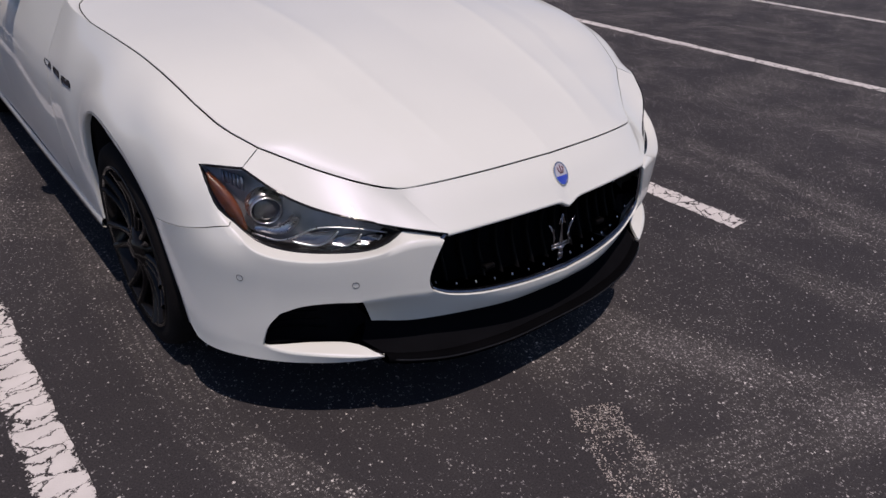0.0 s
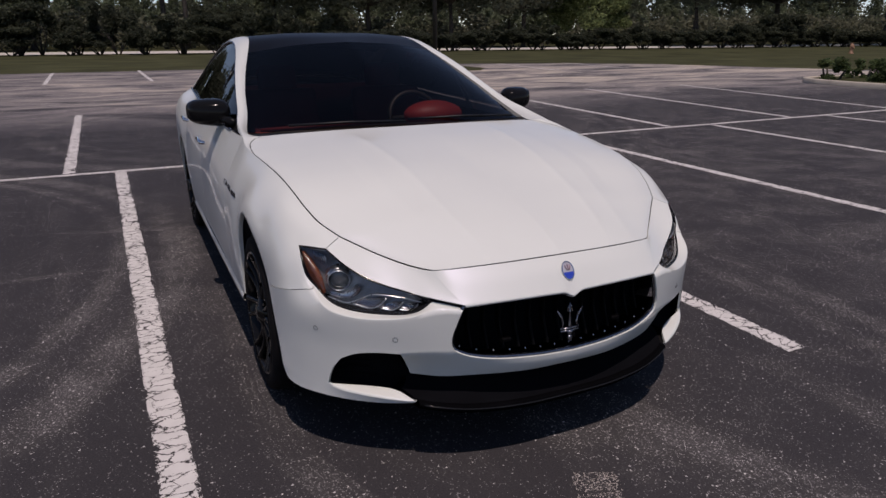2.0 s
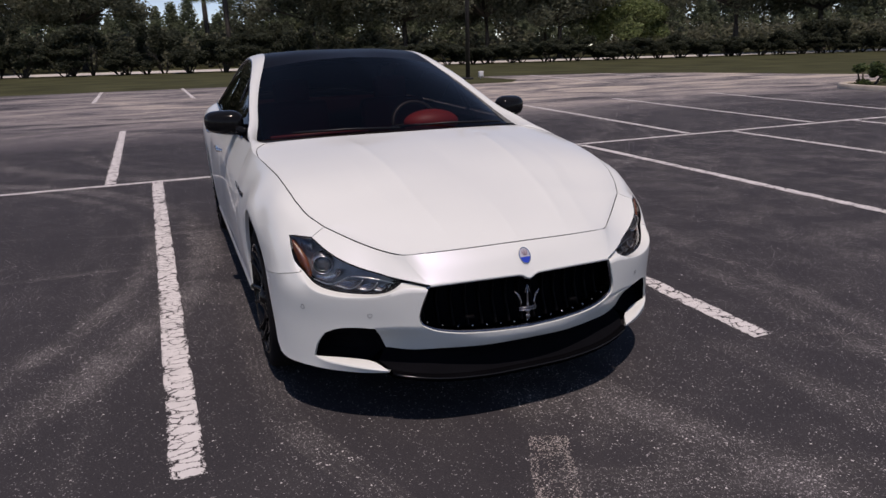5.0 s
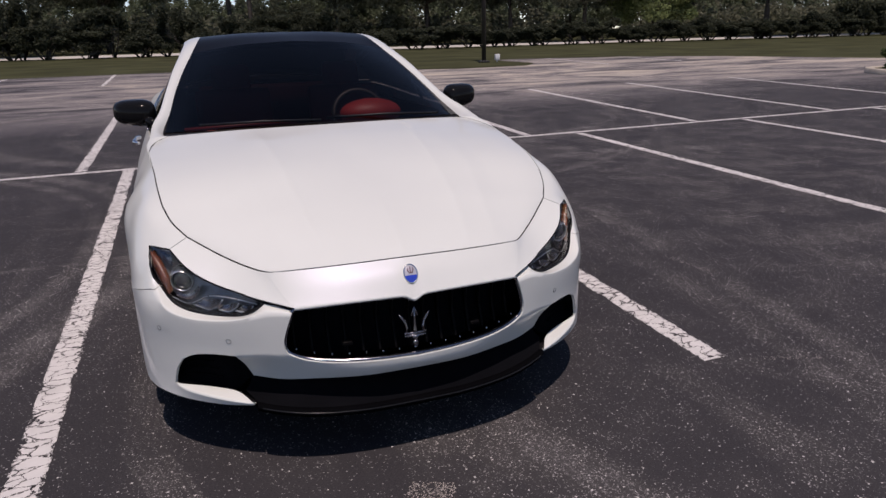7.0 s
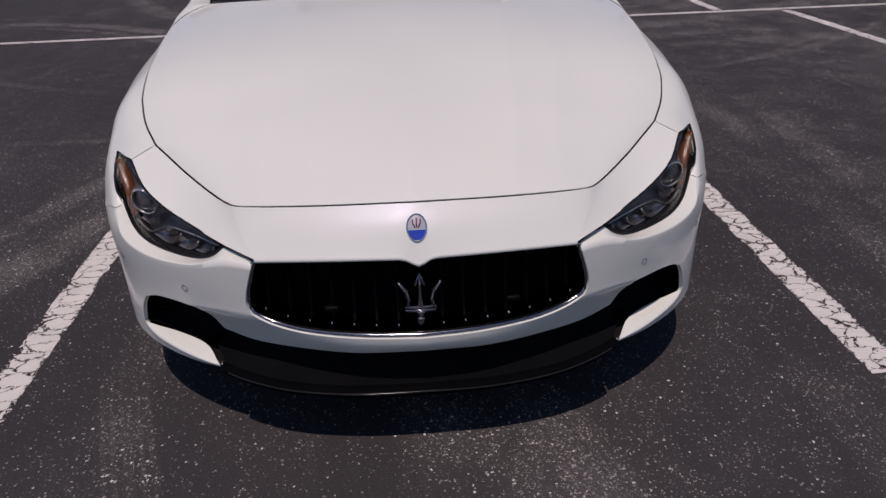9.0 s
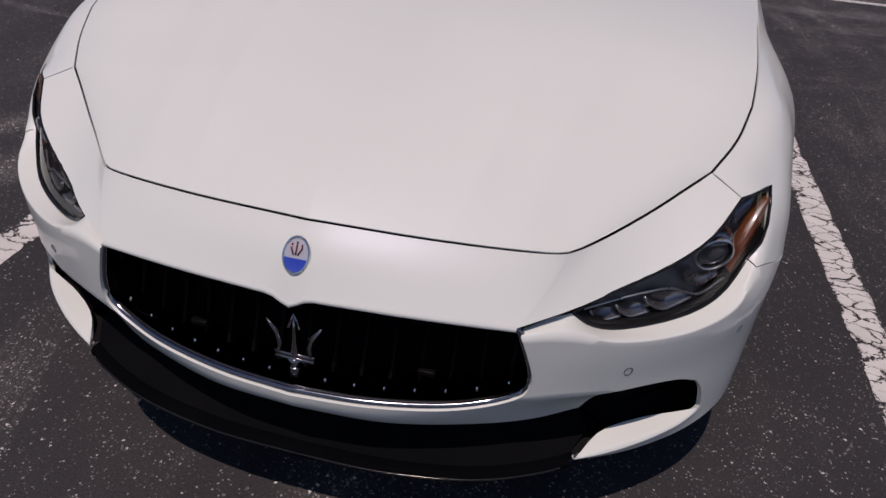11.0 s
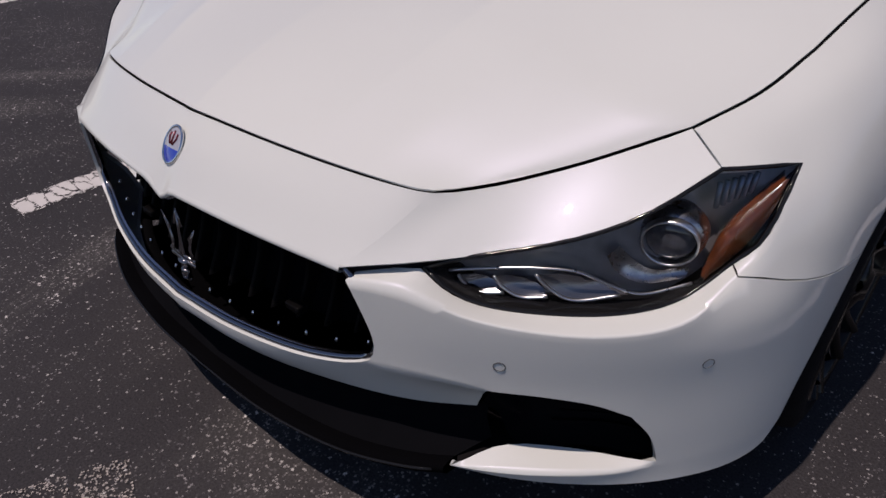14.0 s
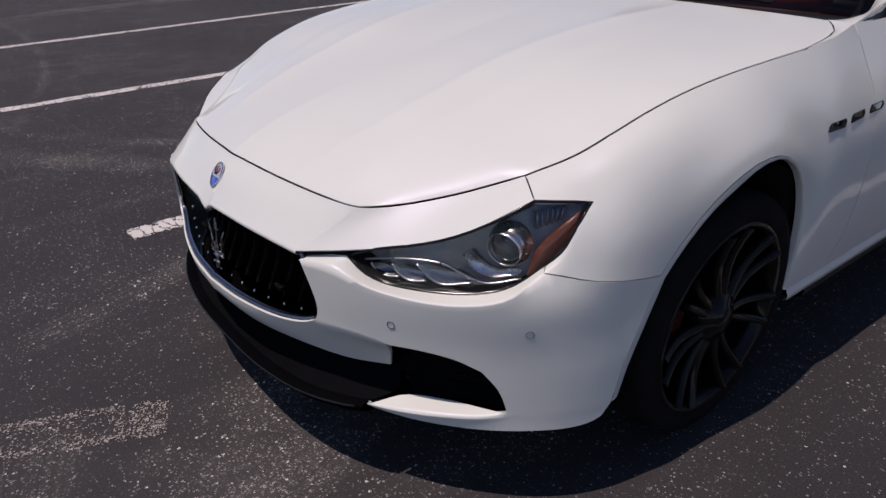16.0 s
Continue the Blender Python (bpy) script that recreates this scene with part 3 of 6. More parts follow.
hood_front = curve([HOOD_MID, (0.225, -0.733, 0.7225), (0.38, -0.704, 0.716), (0.447, -0.6825, 0.7122), HOOD_CORNER], 24)
hood_side_a = curve([HOOD_CORNER, (0.485, -0.6505, 0.7095), (0.532, -0.597, 0.7165), (0.610, -0.515, 0.743), (0.664, -0.457, 0.7675), HOOD_SEAM], 12)
hood_side_b = curve([HOOD_SEAM, (0.763, -0.31, 0.829), FENDER_TOP], 8)
hood_side_c = curve([FENDER_TOP, (0.804, -0.125, 0.9025), (0.8135, -0.03, 0.9255), (0.822, 0.08, 0.943), (0.834, 0.19, 0.957), (0.845, 0.31, 0.968), HOOD_REAR], 16)
hood_side_d = curve([HOOD_REAR, (0.849, 0.53, 0.987), (0.826, 0.64, 0.999), HOOD_END], 6)
hood_side = joined(hood_side_a, hood_side_b, hood_side_c, hood_side_d)
hood_mid = curve([HOOD_MID, (0, -0.60, 0.792), (0, -0.3, 0.880), (0, 0.0, 0.950), (0, 0.3, 1.003), (0, 0.60, 1.036)], 42)
hood_back = curve([(0, 0.60, 1.036), (0.42, 0.62, 1.033), (0.68, 0.665, 1.022), HOOD_END], 24)

# bonnet, with a soft raised ridge along each side
fine_front = curve([HOOD_MID, (0.225, -0.733, 0.7225), (0.38, -0.704, 0.716), (0.447, -0.6825, 0.7122), HOOD_CORNER], 72)
fine_back = curve([(0, 0.60, 1.036), (0.42, 0.62, 1.033), (0.68, 0.665, 1.022), HOOD_END], 72)
grid = coons(fine_front, fine_back, hood_mid, hood_side)
for i in range(grid.shape[0]):
    for j in range(grid.shape[1]):
        v = j / (grid.shape[1] - 1)
        x, y = grid[i, j, 0], grid[i, j, 1]
        inner = abs(x - np.interp(y, (-0.77, -0.45, 0.0, 0.45, 0.6), (0.248, 0.298, 0.330, 0.365, 0.38)))
        outer = abs(x - np.interp(y, (-0.67, -0.55, -0.40, -0.2), (0.462, 0.47, 0.49, 0.53)))
        rise = 0.0075 * math.exp(-inner / 0.05) * min(1, v * 7) * min(1, (1 - v) * 6)
        rise += 0.006 * math.exp(-outer / 0.06) * max(0, 1 - abs(y + 0.48) / 0.24) * min(1, v * 12)
        u = i / (grid.shape[0] - 1)
        rise += 0.008 * 16 * u * (1 - u) * v * (1 - v)
        # the front rolls over towards the seam, as far out as the corner crease
        back = max(0.0, y - np.interp(x, fine_front[:, 0], fine_front[:, 1]))
        crease_x = np.interp(y, (-0.67, -0.55, -0.40, -0.2), (0.455, 0.47, 0.49, 0.53))
        rise += 0.018 * (math.exp(-back / 0.45) - math.exp(-back / 0.065)) * min(1, max(0, (crease_x - x) / 0.07)) * min(1, (1 - v) * 6)
        grid[i, j, 2] += rise * (1 if 0 < v < 1 and i < grid.shape[0] - 1 else 0)
hood = Shell().add(grid).mirrored()
part("bonnet", hood.bmesh(0.0038, 0.003), PAINT, car, "pearl white bonnet with soft ridges")

bm = bmesh.new()
seal = joined(hood_front, hood_side)
seal = np.vstack([(seal * (-1, 1, 1))[::-1], seal[1:]])
down = np.stack([-0.35 * seal[:, 0], 0.25 + 0 * seal[:, 0], -1 + 0 * seal[:, 0]], 1)
tube(bm, [tuple(p) for p in seal + 0.0118 * down / np.linalg.norm(down, axis=1)[:, None]], 0.008, 6)
part("bonnet_seal", bm, DEEP_BLACK, car, "black rubber bonnet seal")

# nose panel between bonnet, grille and headlamps
nose_edge = curve([HOOD_CORNER, (0.437, -0.735, 0.660), GRILLE_TIP], 10)
grille_top = curve([(0.0, -0.845, 0.605), (0.016, -0.8445, 0.613), (0.030, -0.844, 0.622), (0.040, -0.843, 0.6245), (0.06, -0.842, 0.625), (0.2, -0.830, 0.624), (0.31, -0.813, 0.620), GRILLE_TIP], 24)
nose_mid = curve([HOOD_MID, (0, -0.798, 0.683), (0.0, -0.845, 0.605)], 10)
lamp_top = curve([GRILLE_TIP, (0.49, -0.732, 0.632), (0.545, -0.682, 0.641), (0.607, -0.630, 0.657), (0.673, -0.580, 0.683), (0.726, -0.530, 0.716), LAMP_SEAM], 12)
lamp_seam = curve([HOOD_SEAM, LAMP_SEAM], 10)
nose = Shell().add(coons(hood_front, grille_top, nose_mid, nose_edge)).add(coons(hood_side_a, lamp_top, nose_edge, lamp_seam)).mirrored()
bm = nose.bmesh(0.0016, 0.006)
for e in bm.edges:
    if all(min(np.linalg.norm(nose_edge - (abs(v.co.x), v.co.y, v.co.z), axis=1)) < 1e-3 for v in e.verts):
        e.smooth = False
part("nose_panel", bm, PAINT, car, "pearl white nose panel above the grille")

rolled = swept([grille_top + (0, 0.004, 0.005), grille_top + (0, -0.0004, 0.0005), grille_top + (0, -0.0022, -0.0045), grille_top + (0, 0.001, -0.0085), grille_top + (0, 0.012, -0.011)]).mirrored()
part("nose_edge", rolled.bmesh(), PAINT, car, "rolled white edge above the grille")

# bumper skin: a bowed face, given by the angle round an upright axis, the height and how far it stands in or out
BOW_ANGLE = (-20, 0, 6.8, 21.1, 43.9, 55.8, 64.2, 70, 80)
BOW_RADIUS = (0.83, 0.80, 0.785, 0.75, 0.707, 0.678, 0.645, 0.628, 0.60)
bow_fit = np.polyfit(BOW_ANGLE[1:], BOW_RADIUS[1:], 5)


def bowed(places):
    """From angle, height and offset to x, y, z."""
    places = np.asarray(places, float)
    r = np.polyval(bow_fit, places[..., 0]) + places[..., 2]
    angle = np.radians(places[..., 0])
    return np.stack([0.35 + r * np.sin(angle), -r * np.cos(angle), places[..., 1]], -1)


def skin_line(points, n):
    """A smooth line on the bowed face, in angle, height and offset, evenly spaced along its length."""
    scaled = curve([(a / 80, z, o) for a, z, o in points], n)
    return scaled * (80, 1, 1)


def stand(a, z):
    """How far the face stands off the bow: drawn in beside the intakes and at the lamp's outer corner."""
    low = np.clip((0.56 - z) / 0.13, 0, 1)
    span = np.clip((a - 4) / 12, 0, 1) * np.clip((62 - a) / 18, 0, 1)
    lamp = np.exp(-((a - 46.3) / 7.5) ** 2 - ((z - 0.633) / 0.036) ** 2)
    grille = np.exp(-((a - 4.3) / 2.5) ** 2) * np.clip((z - 0.45) / 0.14, 0, 1)
    return -0.0075 * span * low * low * (3 - 2 * low) - 0.026 * lamp + 0.005 * grille


def on_face(grid):
    """The grid or line, laid on the face."""
    grid[..., 2] = stand(grid[..., 0], grid[..., 1])
    return grid


grille_side = on_face(skin_line([(4.3, 0.598, 0.005), (5.6, 0.55, 0.004), (6.75, 0.497, 0.0), (6.75, 0.472, 0.0), (6.2, 0.452, -0.001), (5.0, 0.440, -0.002)], 10))
cheek_top = on_face(skin_line([(4.3, 0.598, 0.005), (7, 0.602, 0.002), (10.5, 0.602, 0.0)], 6))
ridge = on_face(skin_line([(10.5, 0.602, 0.0), (13.5, 0.591, 0.001), (17, 0.577, 0.001), (23, 0.567, 0.001), (32, 0.565, 0.001), (40, 0.583, -0.004), (46.3, 0.633, -0.026)], 24))
ledge_tip = skin_line([(4.5, 0.604, -0.02), (7.5, 0.611, -0.035), (11, 0.617, -0.042)], 6)
ledge = skin_line([(11, 0.617, -0.042), (13.6, 0.589, -0.040), (17.1, 0.572, -0.039), (25, 0.567, -0.039), (35, 0.574, -0.040), (40.5, 0.590, -0.044), (46.5, 0.637, -0.050)], 24)
cheek_low = on_face(skin_line([(5.0, 0.440, -0.002), (12.5, 0.443, -0.006), (19.8, 0.435, -0.010)], 6))
cheek_side = on_face(skin_line([(10.5, 0.602, 0.0), (12, 0.54, 0.0), (15, 0.47, -0.004), (19.8, 0.435, -0.010)], 10))
vent_top = on_face(skin_line([(19.8, 0.435, -0.010), (26, 0.436, -0.008), (32, 0.425, -0.006), (36.6, 0.400, -0.006)], 24))
flank = on_face(skin_line([(46.3, 0.633, -0.026), (45.6, 0.57, -0.004), (42, 0.49, 0.0), (38.6, 0.435, -0.003), (36.6, 0.400, -0.006)], 10))
vent_side = on_face(skin_line([(36.6, 0.400, -0.006), (39.5, 0.354, -0.006), (41.3, 0.294, -0.006)], 8))
seam_line = on_face(skin_line([(46.3, 0.633, -0.026), (57, 0.609, -0.006), (71.0, 0.580, 0.0)], 12))
arch_front = on_face(skin_line([(71.0, 0.580, 0.0), (66.8, 0.47, 0.0), (63.6, 0.368, 0.0), (61.9, 0.285, 0.0)], 18))
wing_low = on_face(skin_line([(41.3, 0.294, -0.006), (52, 0.287, -0.003), (61.9, 0.285, 0.0)], 12))
blade_edge = skin_line([(15.8, 0.258, -0.002), (21.5, 0.264, 0.0), (30, 0.276, 0.0), (38, 0.284, -0.003), (41.3, 0.294, stand(41.3, 0.294))], 14)
blade_low = skin_line([(16.3, 0.249, -0.008), (23, 0.244, -0.008), (34, 0.242, -0.008), (45.7, 0.241, -0.006), (53, 0.238, -0.004), (57.5, 0.242, -0.002), (59.8, 0.251, -0.001)], 26)
shelf_back = skin_line([(15.8, 0.258, -0.002), (21, 0.278, -0.046), (30, 0.284, -0.05), (41.3, 0.294, stand(41.3, 0.294))], 14)

skin = Shell()
skin.add(bowed(on_face(coons(cheek_top, cheek_low, grille_side, cheek_side))))
skin.add(bowed(on_face(coons(ridge, vent_top, cheek_side, flank))))
skin.add(bowed(on_face(coons(seam_line, wing_low, joined(flank, vent_side), arch_front))))
skin.add(bowed(coons(joined(blade_edge, wing_low), blade_low, np.linspace(blade_edge[0], blade_low[0], 5), np.linspace(wing_low[-1], blade_low[-1], 5))))
skin.add(bowed(coons(joined(cheek_top, ridge), joined(ledge_tip, ledge), np.linspace(cheek_top[0], ledge_tip[0], 4), np.linspace(ridge[-1], ledge[-1], 4))))
skin.add(bowed(coons(blade_edge, shelf_back, np.repeat([blade_edge[0]], 5, 0), np.repeat([blade_edge[-1]], 5, 0))))
cheek_top, cheek_low, grille_side, ridge, ledge, vent_top, vent_side, arch_front, seam_line, shelf_back = (bowed(c) for c in (cheek_top, cheek_low, grille_side, ridge, ledge, vent_top, vent_side, arch_front, seam_line, shelf_back))
grille_low = curve([(0, -0.866, 0.402), (0.15, -0.854, 0.404), (0.30, -0.822, 0.410), (0.385, -0.795, 0.425), tuple(cheek_low[0])], 24)
chin = curve([(0, -0.840, 0.344), (0.18, -0.822, 0.339), (0.36, -0.763, 0.333), (0.46, -0.710, 0.325), (0.550, -0.655, 0.331)], 30)
skin.add(coons(joined(grille_low, cheek_low), chin, curve([grille_low[0], (0, -0.862, 0.374), chin[0]], 6), curve([vent_top[0], (0.572, -0.668, 0.383), chin[-1]], 6), 0.005))
skin.relax(4, 0.5, (ridge, cheek_top, cheek_low, grille_low, bowed(blade_edge), bowed(wing_low)))
bm = skin.mirrored().bmesh(0.0012, 0.010)
crease = [e for e in bm.edges if all(np.linalg.norm(ridge[3:22] - (abs(v.co.x), v.co.y, v.co.z), axis=1).min() < 1e-3 for v in e.verts)]
bmesh.ops.bevel(bm, geom=crease, offset=0.0035, segments=3, profile=0.5, affect="EDGES")
bumper = part("front_bumper", bm, PAINT, car, "pearl white front bumper with side intakes")
ARCH_SEAM, SEAM_START, VENT_LOW, LAMP_LOW = tuple(arch_front[0]), tuple(seam_line[0]), tuple(vent_side[-1]), tuple(ledge[-1])
lamp_low = ledge

# wheel arch edge of the bumper and wing are one round line
arch_wing = curve([ARCH_SEAM, (0.941, -0.145, 0.640), (0.949, -0.062, 0.712), (0.958, 0.028, 0.760), (0.961, 0.125, 0.780), (0.961, 0.23, 0.762), (0.961, 0.325, 0.70), (0.960, 0.388, 0.59), (0.956, 0.420, 0.45), (0.950, 0.425, 0.325)], 20)
wing_sill = curve([arch_wing[-1], (0.949, 0.52, 0.318), SILL_FRONT], 4)
wing_top = joined(hood_side_c, curve([HOOD_REAR, (0.865, 0.55, 0.994), COWL_OUT], 8))
door_front = curve([COWL_OUT, (0.876, 0.69, 0.972), (0.904, 0.70, 0.912), (0.934, 0.71, 0.85), (0.958, 0.715, 0.77), (0.970, 0.72, 0.62), (0.965, 0.70, 0.45), SILL_FRONT], 16)
wing_fall = curve([FENDER_TOP, (0.850, -0.213, 0.854), FENDER_MID], 8)
wing_drop = curve([FENDER_MID, (0.926, -0.217, 0.70), ARCH_SEAM], 8)
lamp_shoulder = curve([LAMP_OUT, (0.876, -0.28, 0.783), FENDER_MID], 8)
lamp_edge = curve([LAMP_SEAM, (0.803, -0.412, 0.764), LAMP_OUT], 8)
lamp_back = curve([LAMP_OUT, (0.855, -0.393, 0.715), (0.856, -0.426, 0.668), SEAM_START], 8)
wing = Shell()
wing.add(coons(curve(joined(hood_side_b), 16), joined(lamp_edge, lamp_shoulder), curve([HOOD_SEAM, LAMP_SEAM], 8), wing_fall))
wing.add(coons(lamp_shoulder, curve(seam_line, 8), lamp_back, wing_drop))
side_grid = coons(wing_top, joined(arch_wing, wing_sill), joined(wing_fall, wing_drop), door_front, 0.002)
for i in range(side_grid.shape[0]):
    # over the wheel the wing falls as a plane to a shoulder, then drops upright to the opening
    rim, crest = side_grid[i, -1].copy(), side_grid[i, 0].copy()
    away = (rim - (0.93, 0.115, 0.350)) * (0, 1, 1)
    away /= np.linalg.norm(away)
    shoulder = rim + 0.036 * away + (-0.008, 0, 0)
    ease = lambda q: min(max(q, 0), 1) ** 2 * (3 - 2 * min(max(q, 0), 1))
    share = ease(i / 6) * (1 - ease((i - 9) / 11))
    for j in range(1, 16):
        q = j / 13
        bow = 4 * q * (1 - q)
        goal = crest + (shoulder - crest) * q + (0.006 * bow, 0, 0.010 * bow) if q <= 1 else shoulder + (rim - shoulder) * (j - 13) / 3
        side_grid[i, j] += share * (goal - side_grid[i, j])
wing.add(side_grid)
lamp_return = curve([LAMP_OUT, (0.850, -0.394, 0.715), (0.845, -0.424, 0.668), LAMP_LOW], 8)
wing.add(np.array([lamp_back, 0.5 * (lamp_back + lamp_return), lamp_return]))
wing.relax(6, 0.4)
fenders = [part("front_wing", shell.bmesh(0.0016, 0.012), PAINT, car, "pearl white front wing with three vents") for shell in (wing, wing.mirrored(False))]

# folded edge round the wheel opening
hub = np.array([0.93, 0.115, 0.350])
edge = joined(arch_front[::-1], arch_wing)
for side in (1, -1):
    to_hub = (hub - edge) * (0, 1, 1)
    to_hub /= np.linalg.norm(to_hub, axis=1)[:, None]
    fold = (0.20 + 0.80 * np.clip((0.22 - edge[:, 1]) / 0.2, 0, 1))[:, None]
    to_hub = to_hub * fold
    flange = swept([edge * (side, 1, 1), (edge + 0.013 * to_hub + (0.0, 0, 0)) * (side, 1, 1), (edge + 0.024 * to_hub + (-0.003, 0, 0)) * (side, 1, 1), (edge + 0.027 * to_hub + (-0.004, 0, 0)) * (side, 1, 1), (edge + 0.028 * to_hub + (-0.009, 0, 0)) * (side, 1, 1), (edge + 0.028 * to_hub) * (side, 1, 1) - fold * (0.045 * side, 0, 0) - np.array((0.012 * side, 0, 0))])
    part("arch_flange", flange.bmesh(), PAINT, fenders[0 if side > 0 else 1])

# doors and flanks
belt = [COWL_OUT, (0.876, 1.0, 1.025), (0.882, 1.6, 1.040), (0.878, 2.2, 1.055), (0.868, 2.55, 1.068)]
mid_door = curve([(0.883, 1.66, 1.041), (0.908, 1.67, 0.99), (0.945, 1.68, 0.90), (0.968, 1.68, 0.78), (0.972, 1.68, 0.60), (0.962, 1.67, 0.45), (0.945, 1.66, 0.318)], 16)
end_door = curve([(0.868, 2.55, 1.068), (0.918, 2.55, 1.0), (0.955, 2.55, 0.90), (0.972, 2.55, 0.76), (0.974, 2.55, 0.60), (0.965, 2.55, 0.45), (0.950, 2.55, 0.32)], 16)
front_door = Shell().add(coons(curve([belt[0], belt[1], (0.883, 1.66, 1.041)], 20), curve([SILL_FRONT, (0.946, 1.2, 0.315), (0.945, 1.66, 0.318)], 20), door_front, mid_door))
rear_door = Shell().add(coons(curve([(0.883, 1.66, 1.041), (0.878, 2.2, 1.055), belt[-1]], 20), curve([(0.945, 1.66, 0.318), (0.950, 2.55, 0.32)], 20), mid_door, end_door))
doors = []
for shell, name in ((front_door, "front_door"), (rear_door, "rear_door")):
    for s in (shell, shell.mirrored(False)):
        doors.append(part(name, s.bmesh(0.002, 0.02), PAINT, car, "pearl white door panel"))

rear_arch = curve([(0.950, 2.55, 0.32), (0.955, 2.60, 0.34), (0.960, 2.65, 0.53), (0.968, 2.79, 0.68), (0.972, 3.0, 0.745), (0.968, 3.21, 0.68), (0.960, 3.35, 0.53), (0.945, 3.40, 0.33), (0.93, 3.6, 0.27), (0.88, 3.85, 0.26)], 40)
quarter_top = curve([(0.868, 2.55, 1.068), (0.845, 3.1, 1.085), (0.80, 3.6, 1.058), (0.76, 3.95, 1.030)], 40)
tail_side = curve([(0.76, 3.95, 1.03), (0.83, 3.94, 0.90), (0.87, 3.92, 0.70), (0.88, 3.89, 0.50), (0.88, 3.85, 0.26)], 16)
quarter = Shell().add(coons(quarter_top, rear_arch, end_door, tail_side, 0.012))
for s in (quarter, quarter.mirrored(False)):
    part("rear_quarter", s.bmesh(0.0015, 0.02), PAINT, car, "pearl white rear quarter panel")
tail_mid = curve([(0, 4.05, 1.065), (0, 4.10, 0.95), (0, 4.075, 0.72), (0, 4.09, 0.50), (0, 4.04, 0.25)], 16)
tail_top = curve([(0.76, 3.95, 1.03), (0.5, 4.02, 1.055), (0, 4.05, 1.065)], 16)
tail = Shell().add(coons(tail_top, curve([(0.88, 3.85, 0.26), (0.5, 4.0, 0.25), (0, 4.04, 0.25)], 16), tail_side, tail_mid)).mirrored()
part("rear_bumper", tail.bmesh(0.0015, 0.02), PAINT, car)
trunk = Shell().add(coons(curve([(0, 3.52, 1.145), (0.4, 3.545, 1.125), (0.70, 3.6, 1.075), (0.80, 3.6, 1.058)], 16), tail_top[::-1], curve([(0, 3.52, 1.145), (0, 3.8, 1.10), (0, 4.05, 1.065)], 10), curve([(0.80, 3.6, 1.058), (0.76, 3.95, 1.03)], 10))).mirrored()
part("boot_lid", trunk.bmesh(0.0015, 0.0), PAINT, car)

# roof rails, glass and roof
rail_out = curve([COWL_OUT, (0.846, 0.88, 1.055), (0.813, 1.06, 1.100), (0.778, 1.3, 1.184), (0.735, 1.55, 1.282), (0.690, 1.78, 1.362), (0.655, 2.0, 1.424), (0.645, 2.2, 1.447), (0.648, 2.5, 1.433), (0.68, 2.85, 1.35), (0.73, 3.2, 1.22), (0.78, 3.47, 1.11), (0.80, 3.6, 1.060)], 60)
rail_in = curve([HOOD_END, (0.803, 0.84, 1.008), (0.764, 1.06, 1.088), (0.728, 1.3, 1.180), (0.676, 1.55, 1.280), (0.618, 1.78, 1.370), (0.566, 2.0, 1.448), (0.545, 2.2, 1.473), (0.548, 2.45, 1.464), (0.595, 2.8, 1.395), (0.635, 3.15, 1.275), (0.68, 3.45, 1.135), (0.70, 3.6, 1.075)], 60)
top_row = int(np.argmin(abs(rail_in[:, 1] - 1.80)))
back_row = int(np.argmin(abs(rail_in[:, 1] - 2.85)))
rail = Shell().add(coons(rail_in, rail_out, curve([rail_in[0], (0.815, 0.69, 1.017), rail_out[0]], 6), curve([rail_in[-1], rail_out[-1]], 6), 0.006))
cowl_corner = coons(hood_side_d, curve([HOOD_REAR, (0.865, 0.55, 0.994), COWL_OUT], 6), np.repeat([hood_side_d[0]], 5, 0), curve([HOOD_END, (0.815, 0.69, 1.017), COWL_OUT], 4))
for s in (rail, rail.mirrored(False)):
    part("roof_rail", s.bmesh(0.0, 0.02), PAINT, car, "pearl white windscreen pillar and roof rail")
corner = Shell().add(cowl_corner)
for s in (corner, corner.mirrored(False)):
    part("cowl_corner", s.bmesh(0.0012, 0.015), PAINT, car)
screen_edge = rail_in[3 : top_row + 1]
n = len(screen_edge) - 1
top_mid = Vector((0, 1.70, 1.440))
screen_mid = curve([(0, 0.655, 1.030), (0, 1.0, 1.172), (0, 1.35, 1.312), tuple(top_mid)], n)
screen = Shell().add(coons(curve([screen_mid[0], (0.4, 0.68, 1.03), (0.68, 0.76, 1.024), tuple(screen_edge[0])], 24), curve([tuple(top_mid), (0.33, 1.722, 1.422), tuple(screen_edge[-1])], 24), screen_mid, screen_edge)).mirrored()
windscreen = part("windscreen", screen.bmesh(), TINT, car, "dark tinted windscreen")
windscreen.visible_shadow = False
roof_edge = rail_in[top_row : back_row + 1]
roof_mid = curve([tuple(top_mid), (0, 1.95, 1.482), (0, 2.25, 1.495), (0, 2.80, 1.430)], len(roof_edge) - 1)
roof = Shell().add(coons(curve([tuple(top_mid), (0.33, 1.722, 1.422), tuple(roof_edge[0])], 16), curve([tuple(roof_mid[-1]), tuple(roof_edge[-1])], 16), roof_mid, roof_edge)).mirrored()
part("roof", roof.bmesh(0.0, 0.015), ROOF_BLACK, car, "gloss black roof panel")
lining = Shell().add(coons(curve([tuple(top_mid), (0.33, 1.722, 1.422), tuple(roof_edge[0])], 16), curve([tuple(roof_mid[-1]), tuple(roof_edge[-1])], 16), roof_mid, roof_edge) + (0, 0.01, -0.035)).mirrored()
part("headliner", lining.bmesh(), BLACK_LEATHER, car, "black roof lining")
back_edge = rail_in[back_row:]
